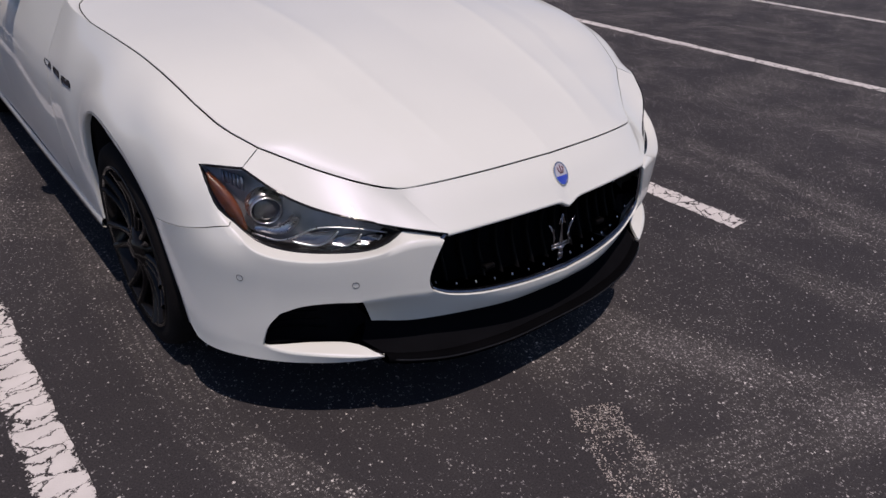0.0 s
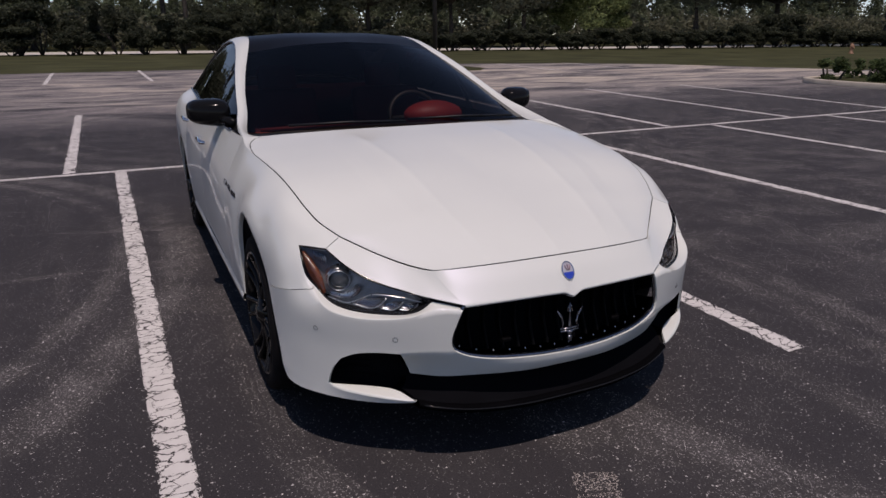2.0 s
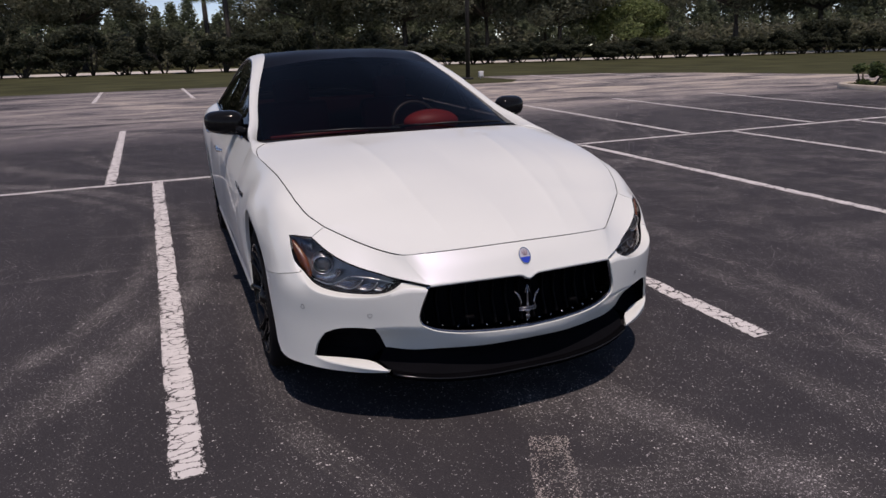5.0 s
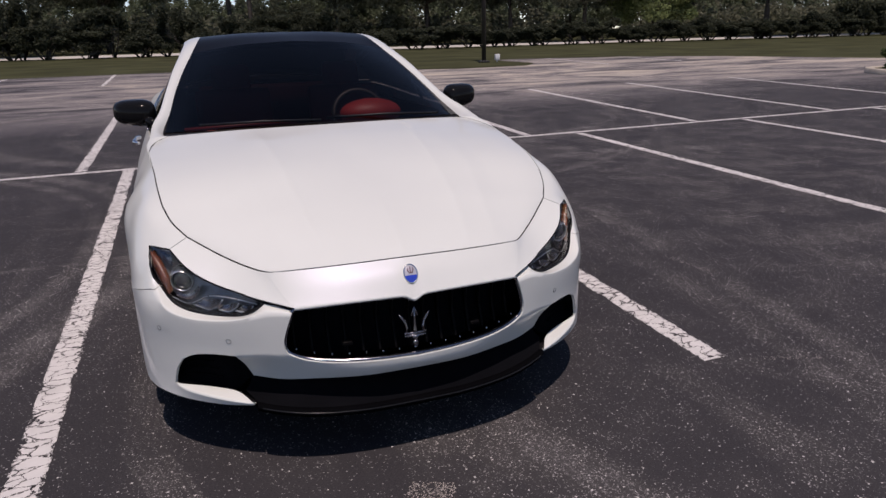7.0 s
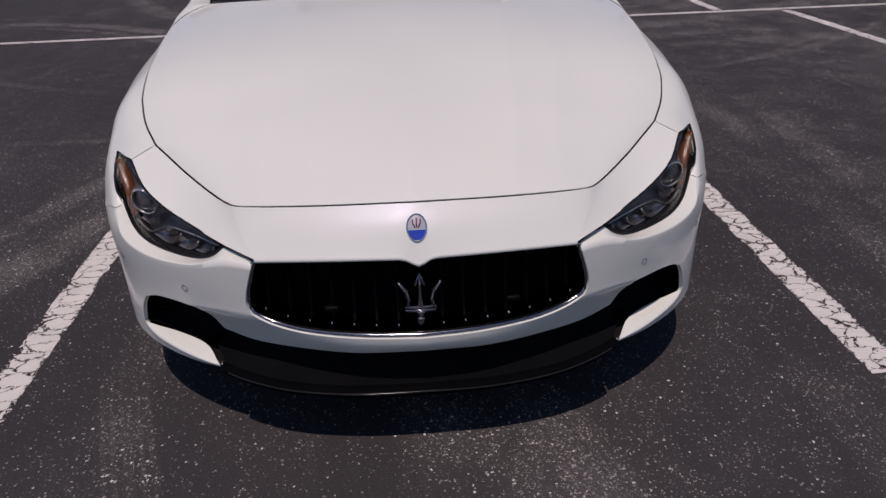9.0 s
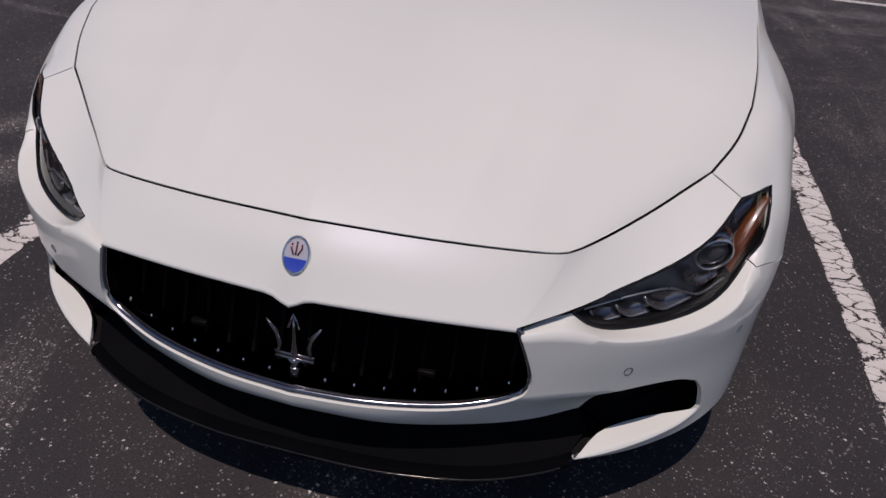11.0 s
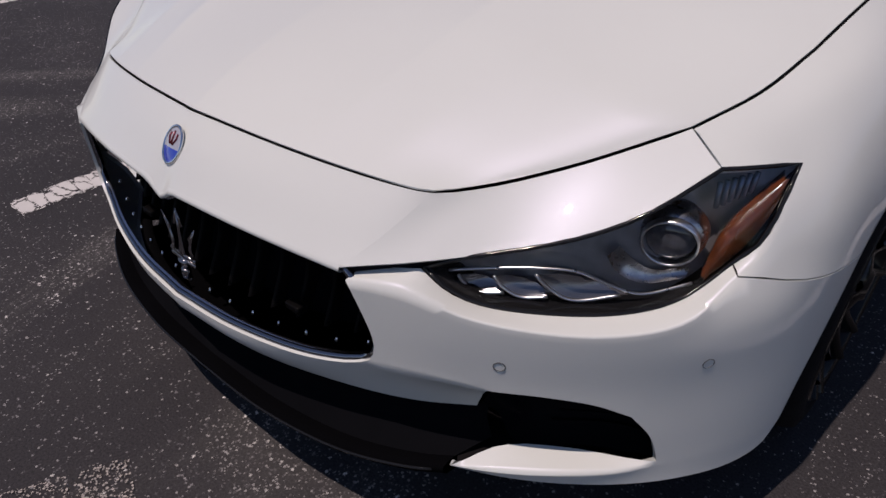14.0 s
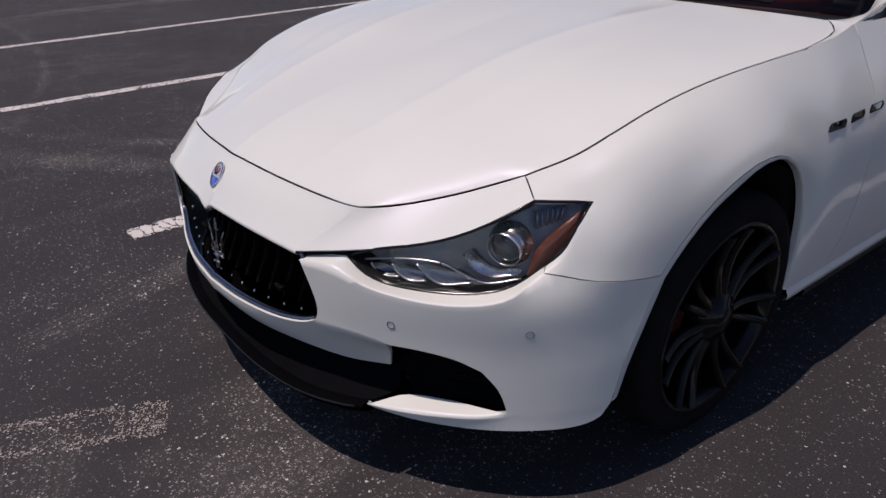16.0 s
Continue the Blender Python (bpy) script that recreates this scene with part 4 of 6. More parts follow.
back_mid = curve([tuple(roof_mid[-1]), (0, 3.15, 1.31), (0, 3.52, 1.145)], len(back_edge) - 1)
back = Shell().add(coons(curve([tuple(roof_mid[-1]), tuple(back_edge[0])], 12), curve([(0, 3.52, 1.145), (0.4, 3.545, 1.125), tuple(back_edge[-1])], 12), back_mid, back_edge)).mirrored()
part("rear_window", back.bmesh(), SIDE_TINT, car, "dark tinted rear window")
shelf_line = curve([(0, 3.508, 1.142), (0.4, 3.533, 1.122), (0.68, 3.585, 1.076)], 16)
ledge_trim = swept([shelf_line + (0, 0.004, 0.0), shelf_line + (0, -0.01, -0.004), shelf_line + (0, -0.012, -0.06)]).mirrored()
part("rear_shelf_trim", ledge_trim.bmesh(), BLACK_LEATHER, car)
window_low = curve(belt + [(0.845, 3.1, 1.085), (0.80, 3.6, 1.058)], 60)
for side in (1, -1):
    glass_shell = swept([window_low[5:50] * (side, 1, 1) + (-0.008 * side, 0, 0.002), rail_out[5:50] * (side, 1, 1) + (-0.008 * side, 0, -0.012)])
    part("side_window", glass_shell.bmesh(), SIDE_TINT, car, "dark tinted side window")
    pillar = swept([window_low[49:] * (side, 1, 1), rail_out[49:] * (side, 1, 1)])
    part("rear_pillar", pillar.bmesh(), PAINT, car)
    front_tri = swept([window_low[:6] * (side, 1, 1) + (-0.004 * side, 0, 0), rail_out[:6] * (side, 1, 1) + (-0.004 * side, 0, 0)])
    part("mirror_corner", front_tri.bmesh(), GLOSS_BLACK, car)
    bm = bmesh.new()
    tube(bm, [tuple(p) for p in window_low[5:52] * (side, 1, 1) + (0.001 * side, 0, 0.004)], 0.006, 6)
    tube(bm, [tuple(p) for p in rail_out[5:52] * (side, 1, 1) + (0.0, 0, -0.008)], 0.006, 6)
    part("window_trim", bm, DARK_CHROME, car, "slim bright window surround")
    bm = bmesh.new()
    block(bm, (0.008, 0.05, 0.32), (0.785 * side, 1.70, 1.18), Euler((0, radians(-27 * side), 0)).to_matrix())
    part("door_pillar", bm, GLOSS_BLACK, car)
    # sill
    sill = [curve([(x * side, 0.43, z + 0.004), (x * side, 1.6, z), (x * side, 2.57, z + 0.005)], 20) for x, z in ((0.949, 0.320), (0.957, 0.302), (0.956, 0.286), (0.944, 0.282))]
    part("side_skirt", swept(sill).bmesh(), PAINT, car, "pearl white side skirt")
    under = [curve([(x * side, 0.56, z), (x * side, 2.57, z)], 4) for x, z in ((0.944, 0.284), (0.950, 0.272), (0.946, 0.252), (0.92, 0.236), (0.75, 0.232))]
    part("sill_underside", swept(under).bmesh(), SATIN_BLACK, car, "black underside of the sill")

# cowl and wipers at the foot of the windscreen
cowl = swept([hood_back + (0, 0.006, -0.012), curve([screen_mid[0], (0.4, 0.68, 1.03), (0.68, 0.76, 1.024), tuple(screen_edge[0])], 24) + (0, 0.01, -0.006)]).mirrored()
part("cowl_panel", cowl.bmesh(), SATIN_BLACK, car, "black plastic scuttle panel")
for x0, x1 in ((-0.62, -0.02), (0.02, 0.62)):
    bm = bmesh.new()
    tube(bm, [(x0, 0.74, 1.052), ((x0 + x1) / 2, 0.70, 1.058), (x1, 0.675, 1.05)], 0.007, 6)
    part("wiper", bm, SATIN_BLACK, car)

# ---- grille ----
opening = joined(grille_top + (0, 0.014, -0.009), curve([tuple(grille_top[-1] + (0, 0.014, -0.009)), tuple(grille_side[0] + (0, 0.012, 0))], 1), grille_side + (-0.003, 0.012, 0), (grille_low + (0, 0.012, 0.003))[::-1])
grille = new("grille")
grille.parent = car
tagged(grille, "black slatted grille in a dark chrome surround")
bm = bmesh.new()
ring = [tuple(p) for p in opening] + [(-p[0], p[1], p[2]) for p in opening[::-1][1:-1]]
tube(bm, ring, 0.007, 8, True)
part("grille_frame", bm, DARK_CHROME, grille, "dark chrome grille surround")
low_lip = swept([(grille_low + (0, 0.008, 0.006)), (grille_low + (0, 0.012, 0.0095)), (grille_low + (0, 0.018, 0.0105))]).mirrored()
part("chrome_lip", low_lip.bmesh(), LIP_CHROME, grille, "bright chrome strip along the lower grille edge")


def along(line, x):
    return np.array([x, np.interp(x, line[:, 0], line[:, 1]), np.interp(x, line[:, 0], line[:, 2])])


for k in range(-7, 8):
    x = k * 0.0575
    ax = abs(x)
    top, low = along(grille_top, min(ax, 0.40)), along(grille_low, min(ax, 0.43))
    bow = curve([top + (0, 0.080, -0.004), (ax, (top[1] + low[1]) / 2 + 0.105, (top[2] + low[2]) / 2), low + (0, 0.075, 0.006)], 14)
    bm = bmesh.new()
    ringset = []
    for p in bow:
        ringset.append([bm.verts.new((x + dx, p[1] + dy, p[2])) for dx, dy in ((-0.0035, 0.03), (-0.0045, 0.004), (0.0, -0.002), (0.0045, 0.004), (0.0035, 0.03))])
    for a, b in zip(ringset, ringset[1:]):
        for s in range(4):
            bm.faces.new((a[s], a[s + 1], b[s + 1], b[s]))
    part("grille_slat", bm, GRILLE_BLACK, grille)
    bm = bmesh.new()
    tube(bm, [(x, low[1] + 0.036, low[2] + 0.013), (x, low[1] + 0.040, low[2] + 0.020)], 0.0028, 6)
    part("slat_foot", bm, CHROME, grille)

# dark hollow behind the grille and the intakes
hollow = Shell().add(coons(grille_top + (0, 0.13, 0.01), grille_low + (0, 0.13, -0.02), curve([grille_top[0] + (0, 0.13, 0.01), grille_low[0] + (0, 0.13, -0.02)], 6), curve([grille_top[-1] + (0.03, 0.13, 0.01), (0.46, -0.65, 0.5), grille_low[-1] + (0, 0.13, -0.02)], 6))).mirrored()
part("grille_back", hollow.bmesh(), INTAKE_BLACK, grille)
for dx in (-0.23, 0.245):
    bm = bmesh.new()
    block(bm, (0.035, 0.02, 0.014), (dx, -0.772, 0.450), None, 0.003)
    part("grille_sensor", bm, GRILLE_BLACK, grille)

# three-pronged chrome emblem on the grille
bm = bmesh.new()
ey = -0.826
def bar(points, radii):
    tube(bm, [(p[0], ey + 0.022 * (0.56 - p[1]) * -4 - 0.0, p[1]) for p in points], radii, 8)
bar([(0, 0.4925), (0, 0.500), (0, 0.512), (0, 0.5375), (0, 0.562)], [0.0085, 0.0068, 0.0046, 0.0032, 0.0018])
bar([(-0.0376, 0.4905), (0, 0.4885), (0.0376, 0.4905)], [0.0036, 0.0042, 0.0036])
bar([(-0.0366, 0.4825), (0, 0.4805), (0.0366, 0.4825)], [0.0032, 0.0040, 0.0032])
bar([(0, 0.482), (0, 0.474), (0, 0.466)], [0.0130, 0.0090, 0.0068])
bar([(0, 0.466), (0, 0.464), (0, 0.449), (0, 0.4475)], [0.0088, 0.0102, 0.0098, 0.0070])
for s in (-1, 1):
    bar([(0.031 * s, 0.4915), (0.0275 * s, 0.508), (0.0325 * s, 0.524), (0.0510 * s, 0.550)], [0.0042, 0.0044, 0.0036, 0.0010])
    bar([(0.0515 * s, 0.551), (0.0285 * s, 0.527)], [0.0010, 0.0034])
    bar([(0, 0.570), (0.0105 * s, 0.542)], [0.0012, 0.0036])
bmesh.ops.scale(bm, vec=(1.06, 0.8, 1.19), verts=bm.verts, space=Matrix.Translation((0, -ey, -0.5)))
bmesh.ops.translate(bm, vec=(0, 0, -0.014), verts=bm.verts)
part("grille_emblem", bm, EMBLEM, grille, "chrome three-pronged emblem")

# oval badge on the nose
badge = new("badge")
badge.parent = car
tagged(badge, "oval chrome badge with a blue lower part")
badge.matrix_local = pose(0, -0.8005, 0.682, 58, 0, 0)


def oval(bm, rx, ry, z, rise, cut=None):
    rings = []
    for r in (1.0, 0.85, 0.6, 0.3):
        rings.append([bm.verts.new((rx * r * math.cos(a), ry * r * math.sin(a), z + rise * (1 - r * r))) for a in np.linspace(0, 2 * math.pi, 40, endpoint=False)])
    for a, b in zip(rings, rings[1:]):
        for k in range(40):
            bm.faces.new((a[k], a[(k + 1) % 40], b[(k + 1) % 40], b[k]))
    bm.faces.new(rings[-1])
    return bm


bm = bmesh.new()
tube(bm, [(0.0235 * math.cos(a), 0.0325 * math.sin(a), 0.002) for a in np.linspace(0, 2 * math.pi, 40, endpoint=False)], 0.0026, 8, True)
part("badge_rim", bm, CHROME, badge)
for keep, name, material in ((1, "badge_face", SILVER), (-1, "badge_base", BLUE)):
    bm = oval(bmesh.new(), 0.0228, 0.0318, 0.002, 0.003)
    bmesh.ops.bisect_plane(bm, geom=bm.verts[:] + bm.edges[:] + bm.faces[:], plane_co=(0, -0.006, 0), plane_no=(0, -keep, 0), clear_outer=True)
    part(name, bm, material, badge, "blue enamel" if keep < 0 else "silver enamel")
bm = bmesh.new()
for s in (-1, 0, 1):
    tube(bm, [(0.004 * s, 0.000, 0.0055), (0.010 * s, 0.012, 0.005), (0.009 * s, 0.024 - 0.004 * abs(s), 0.004)], 0.0016, 6)
part("badge_mark", bm, RED_ENAMEL, badge)

# ---- lower lip and intakes ----
tray_edge = bowed(blade_low)
tray = swept([tray_edge + (0, 0.004, 0.004), tray_edge * (0.8, 1, 1) + (0, 0.16, 0.01), tray_edge * (0.2, 1, 1) + (0, 0.30, 0.01)]).mirrored()
part("undertray", tray.bmesh(), DEEP_BLACK, car)

lip_top = curve([(0, -0.850, 0.222), (0.2, -0.842, 0.223), (0.38, -0.812, 0.232), (0.50, -0.768, 0.246), (0.550, -0.740, 0.254)], 30)
recess_back = curve([(0, -0.790, 0.285), (0.3, -0.745, 0.285), (0.56, -0.640, 0.30)], 30)
recess_low = curve([(0, -0.795, 0.255), (0.3, -0.760, 0.256), (0.58, -0.650, 0.275)], 30)
recess = swept([chin + (0, 0.004, 0.002), chin + (0, 0.035, -0.004), recess_back, recess_low, lip_top + (0, 0.030, 0.002)]).mirrored()
part("lower_intake", recess.bmesh(), INTAKE_BLACK, car, "black recessed lower intake")
lip = swept([lip_top + (0, 0.034, 0.001), lip_top + (0, 0.012, 0.004), lip_top, lip_top + (0, -0.001, -0.010), lip_top + (0, 0.010, -0.024), curve([(0, -0.62, 0.19), (0.3, -0.60, 0.19), (0.56, -0.52, 0.2)], 30), curve([(0, -0.2, 0.17), (0.35, -0.2, 0.17), (0.7, -0.2, 0.18)], 30)]).mirrored()
splitter = part("front_splitter", lip.bmesh(), LIP_BLACK, car, "gloss black front splitter lip")
bm = bmesh.new()
tube(bm, [tuple(p) for p in np.vstack([(lip_top[4:30] * (-1, 1, 1))[::-1], lip_top[4:30]]) + (0, -0.001, -0.004)], 0.0028, 8)
part("lip_edge", bm, GLOSS_BLACK, splitter, "polished front edge of the splitter")
skin_places = np.array(skin.places)


def skin_pose(at, side):
    """A place on the bumper skin, with y along the inward normal."""
    near = skin_places[np.argsort(np.linalg.norm(skin_places - at, axis=1))[:14]]
    middle = near.mean(0)
    normal = np.linalg.svd(near - middle)[2][2]
    normal *= 1 if normal[1] > 0 else -1
    place = np.array(at) - normal * ((np.array(at) - middle) @ normal + 0.0006)
    inward = Vector(normal * (side, 1, 1))
    return Matrix.Translation(Vector(place * (side, 1, 1))) @ inward.to_track_quat("Y", "Z").to_matrix().to_4x4()


for side in (1, -1):
    v_line = joined(vent_top, vent_side)
    m = len(v_line) - 1
    base = curve([chin[-1], (0.57, -0.63, 0.30), tuple(shelf_back[4]), tuple(shelf_back[9]), VENT_LOW], m)
    duct = swept([v_line * (side, 1, 1), (v_line + (0, 0.03, -0.004)) * (side, 1, 1), (v_line * 0.5 + base * 0.5 + (0.0, 0.085, 0)) * (side, 1, 1), (base + (0, 0.05, 0.004)) * (side, 1, 1), (base + (0, 0.01, 0.0)) * (side, 1, 1)])
    intake = part("side_intake", duct.bmesh(), INTAKE_BLACK, car, "black side intake in the bumper")
    for k in range(4):
        f = (k + 0.7) / 4.6
        row = (v_line * (1 - f) + base * f + (0, 0.055, 0))
        bm = bmesh.new()
        tube(bm, [tuple(p) for p in (row * (side, 1, 1))[12:-3:2]], 0.003, 5)
        part("intake_slat", bm, INTAKE_BLACK, intake)
    for at in ((0.618, -0.696, 0.4915), (0.846, -0.503, 0.4995)):
        sensor = bmesh.new()
        tube(sensor, [(0.0088 * math.cos(a), 0, 0.0088 * math.sin(a)) for a in np.linspace(0, 2 * math.pi, 20, endpoint=False)], 0.0008, 5, True)
        ob = part("parking_sensor", sensor, SENSOR_GREY, car, "round parking sensor with a dark ring")
        ob.matrix_local = skin_pose(at, side)

# ---- headlamps ----
RIB = plain("blue_grey_reflector", (0.22, 0.27, 0.34), 0.25, metal=0.5)
HOUSING = plain("lamp_housing_grey", (0.25, 0.24, 0.255), 0.30, metal=0.35, vary=0.16, scale=34)
LAMP_CHROME = plain("bright_lamp_chrome", (0.86, 0.86, 0.88), 0.33, metal=1.0, vary=0.06)
BOWL = plain("bright_bowl", (0.55, 0.55, 0.58), 0.28, metal=1.0, vary=0.35, scale=40)
for side in (1, -1):
    mirror = np.array((side, 1, 1))
    lamp = new("headlamp")
    lamp.parent = car
    tagged(lamp, "clear headlamp with projector and amber side reflector")
    top = joined(curve([tuple(lamp_low[0]), (0.545, -0.682, 0.641), (0.607, -0.630, 0.657), (0.673, -0.580, 0.683), (0.726, -0.530, 0.716), LAMP_SEAM], 24), lamp_edge)
    back = curve([LAMP_LOW, (0.845, -0.424, 0.668), (0.850, -0.394, 0.715), LAMP_OUT], 8)
    low = joined(curve(lamp_low, 24), back)
    ends = (np.repeat([top[0]], 9, 0), np.repeat([top[-1]], 9, 0))
    face = coons(low, top, *ends, 0.0)
    cover = Shell().add((face + (0.0, 0.006, 0.0)) * mirror)
    lens = part("lamp_cover", cover.bmesh(), CLEAR, lamp, "clear plastic lamp cover")
    lens.visible_shadow = False
    border = joined(low, top[::-1])
    centre = face.mean(axis=(0, 1))
    inner = border + (centre - border) * np.array([0.018, 0.0, 0.035]) + (0.0, 0.010, 0)
    frame_shell = swept([(border + (0, 0.005, 0)) * mirror, (border + (centre - border) * np.array([0.010, 0.0, 0.02]) + (0, 0.004, 0)) * mirror, inner * mirror, (inner + (0, 0.05, 0)) * mirror])
    part("lamp_surround", frame_shell.bmesh(), GLOSS_BLACK, lamp)
    bm = bmesh.new()
    tube(bm, [tuple(p) for p in (border + (centre - border) * 0.008 + (0, 0.002, 0))[::2] * mirror], 0.0032, 6)
    part("lamp_gasket", bm, GLOSS_BLACK, lamp, "black rubber edge round the lamp cover")
    du, dv = np.gradient(face, axis=0), np.gradient(face, axis=1)
    out = np.cross(du, dv)
    out /= np.linalg.norm(out, axis=2)[..., None] + 1e-9
    if out[16, 4, 1] > 0:
        out = -out
    u = np.linspace(0, 1, face.shape[0])[:, None, None]
    v = np.linspace(0, 1, face.shape[1])[None, :, None]
    depth = 0.026 * np.clip(u * 14, 0, 1) * np.clip((1 - u) * 8, 0.2, 1) + 0.016
    bowl = Shell().add((face - out * depth + (0, 0.006, 0)) * mirror)
    part("lamp_housing", bowl.bmesh(), HOUSING, lamp, "dark grey shiny lamp housing")
    # projector
    at = Vector((0.748 * side, -0.495, 0.659))
    turn = pose(*at, 8, 0, 20 * side) @ Matrix.Scale(1.25, 4)
    bm = lathe(bmesh.new(), [(0.0290, 0.0), (0.0304, -0.0025), (0.0318, 0.002), (0.0322, 0.045), (0.0296, 0.045), (0.0290, 0.0)], 32)
    bmesh.ops.rotate(bm, matrix=Euler((0, 0, radians(90))).to_matrix(), verts=bm.verts)
    ob = part("projector_ring", bm, LAMP_CHROME, lamp, "chrome ring")
    ob.matrix_local = turn
    bm = bmesh.new()
    bmesh.ops.create_uvsphere(bm, u_segments=24, v_segments=16, radius=0.0288)
    bmesh.ops.scale(bm, vec=(1, 0.5, 1), verts=bm.verts)
    ob = part("projector_lens", bm, plain("lens_glass", (0.085, 0.087, 0.10), 0.1, vary=0.5, scale=45, coat=1.0), lamp, "dark glass lens")
    ob.matrix_local = turn @ Matrix.Translation((0, 0.012, 0))
    bm = lathe(bmesh.new(), [(0.0325, 0.008), (0.0355, 0.011), (0.038, 0.018), (0.040, 0.03)], 32)
    bmesh.ops.rotate(bm, matrix=Euler((0, 0, radians(90))).to_matrix(), verts=bm.verts)
    ob = part("reflector_bowl", bm, BOWL, lamp)
    ob.matrix_local = turn
    # amber reflector along the outer edge
    amber_a = curve([(0.844, -0.372, 0.750), (0.839, -0.392, 0.700), (0.824, -0.420, 0.652), (0.797, -0.464, 0.606)], 14)
    amber_b = curve([(0.838, -0.374, 0.744), (0.820, -0.415, 0.712), (0.801, -0.451, 0.670), (0.791, -0.467, 0.612)], 14)
    amber = swept([amber_a * mirror, (0.5 * (amber_a + amber_b) + (0.003, -0.003, 0)) * mirror, amber_b * mirror, (amber_b + (-0.01, 0.03, 0)) * mirror])
    part("amber_reflector", amber.bmesh(), AMBER, lamp, "amber side reflector")
    # ribbed upper reflector beside the projector
    rib_a = curve([(0.774, -0.455, 0.738), (0.812, -0.402, 0.750)], 6)
    rib_b = curve([(0.776, -0.452, 0.700), (0.810, -0.405, 0.722)], 6)
    for k in range(6):
        bm = bmesh.new()
        tube(bm, [tuple((rib_a[k] + (0, 0.026, 0)) * mirror), tuple((rib_b[k] + (0, 0.022, 0)) * mirror)], 0.0042, 5)
        part("reflector_rib", bm, RIB, lamp)
    # three slanted daylight cups under a chrome line
    for corner_a, corner_b, corner_c, corner_d in (
        ((0.525, -0.679, 0.600), (0.533, -0.673, 0.584), (0.551, -0.666, 0.576), (0.583, -0.647, 0.579)),
        ((0.570, -0.655, 0.607), (0.580, -0.648, 0.590), (0.603, -0.635, 0.575), (0.636, -0.614, 0.579)),
        ((0.620, -0.625, 0.617), (0.634, -0.615, 0.597), (0.663, -0.595, 0.577), (0.716, -0.551, 0.587)),
    ):
        line = curve([corner_a, corner_b, corner_c, corner_d], 14)
        hub = (np.array(corner_a) + np.array(corner_d)) / 2 + (0.004, 0.022, 0.004)
        bm = bmesh.new()
        tube(bm, [tuple(p) for p in line * mirror], 0.0026, 6)
        part("daylight_cup", bm, LAMP_CHROME, lamp, "chrome-edged daylight lamp cup")
        inside = swept([line * mirror, (line * 0.6 + 0.4 * hub + (0, 0.006, 0)) * mirror, (line * 0.15 + 0.85 * hub) * mirror])
        part("cup_glass", inside.bmesh(), CUP_GREY, lamp)
    bm = bmesh.new()
    strip = curve([(0.512, -0.685, 0.606), (0.57, -0.653, 0.620), (0.623, -0.622, 0.628), (0.668, -0.590, 0.625), (0.700, -0.562, 0.604), (0.735, -0.532, 0.588), (0.784, -0.476, 0.600)], 30)
    tube(bm, [tuple(p) for p in strip * mirror], 0.0023, 6)
    part("chrome_line", bm, LAMP_CHROME, lamp, "thin chrome line")
    scoop_a = curve([(0.688, -0.566, 0.645), (0.700, -0.554, 0.617), (0.730, -0.528, 0.597), (0.772, -0.484, 0.602)], 14)
    scoop_b = curve([(0.695, -0.548, 0.655), (0.709, -0.533, 0.632), (0.735, -0.512, 0.613), (0.770, -0.476, 0.616)], 14)
    scoop = swept([(scoop_a + (0, 0.010, 0)) * mirror, (0.5 * scoop_a + 0.5 * scoop_b + (0, 0.018, -0.003)) * mirror, (scoop_b + (0, 0.012, 0)) * mirror])
    part("reflector_scoop", scoop.bmesh(), BOWL, lamp, "bright curved reflector below the projector")
    for k in (6, 15, 22, 27):
        bm = bmesh.new()
        bmesh.ops.create_uvsphere(bm, u_segments=8, v_segments=6, radius=0.0028)
        bmesh.ops.translate(bm, vec=tuple(strip[k] * mirror), verts=bm.verts)
        part("lamp_stud", bm, CHROME, lamp)
    # dark gap between grille tip and lamp tip
    gap = swept([(curve([(0.40, -0.790, 0.613), (0.492, -0.722, 0.633)], 6) + (0, 0.012, 0)) * mirror, (curve([(0.408, -0.790, 0.600), (0.492, -0.722, 0.616)], 6) + (0, 0.012, 0)) * mirror])
    part("lamp_gap", gap.bmesh(), DEEP_BLACK, lamp)

# ---- wing vents, handles, mirrors ----
wing_places = np.array(wing.places)


def wing_x(y, z):
    """How far out the wing stands at this length and height."""
    off = np.hypot(wing_places[:, 1] - y, wing_places[:, 2] - z)
    near = np.argsort(off)[:5]
    weight = 1 / (off[near] + 1e-4) ** 2
    return float((wing_places[near, 0] * weight).sum() / weight.sum())


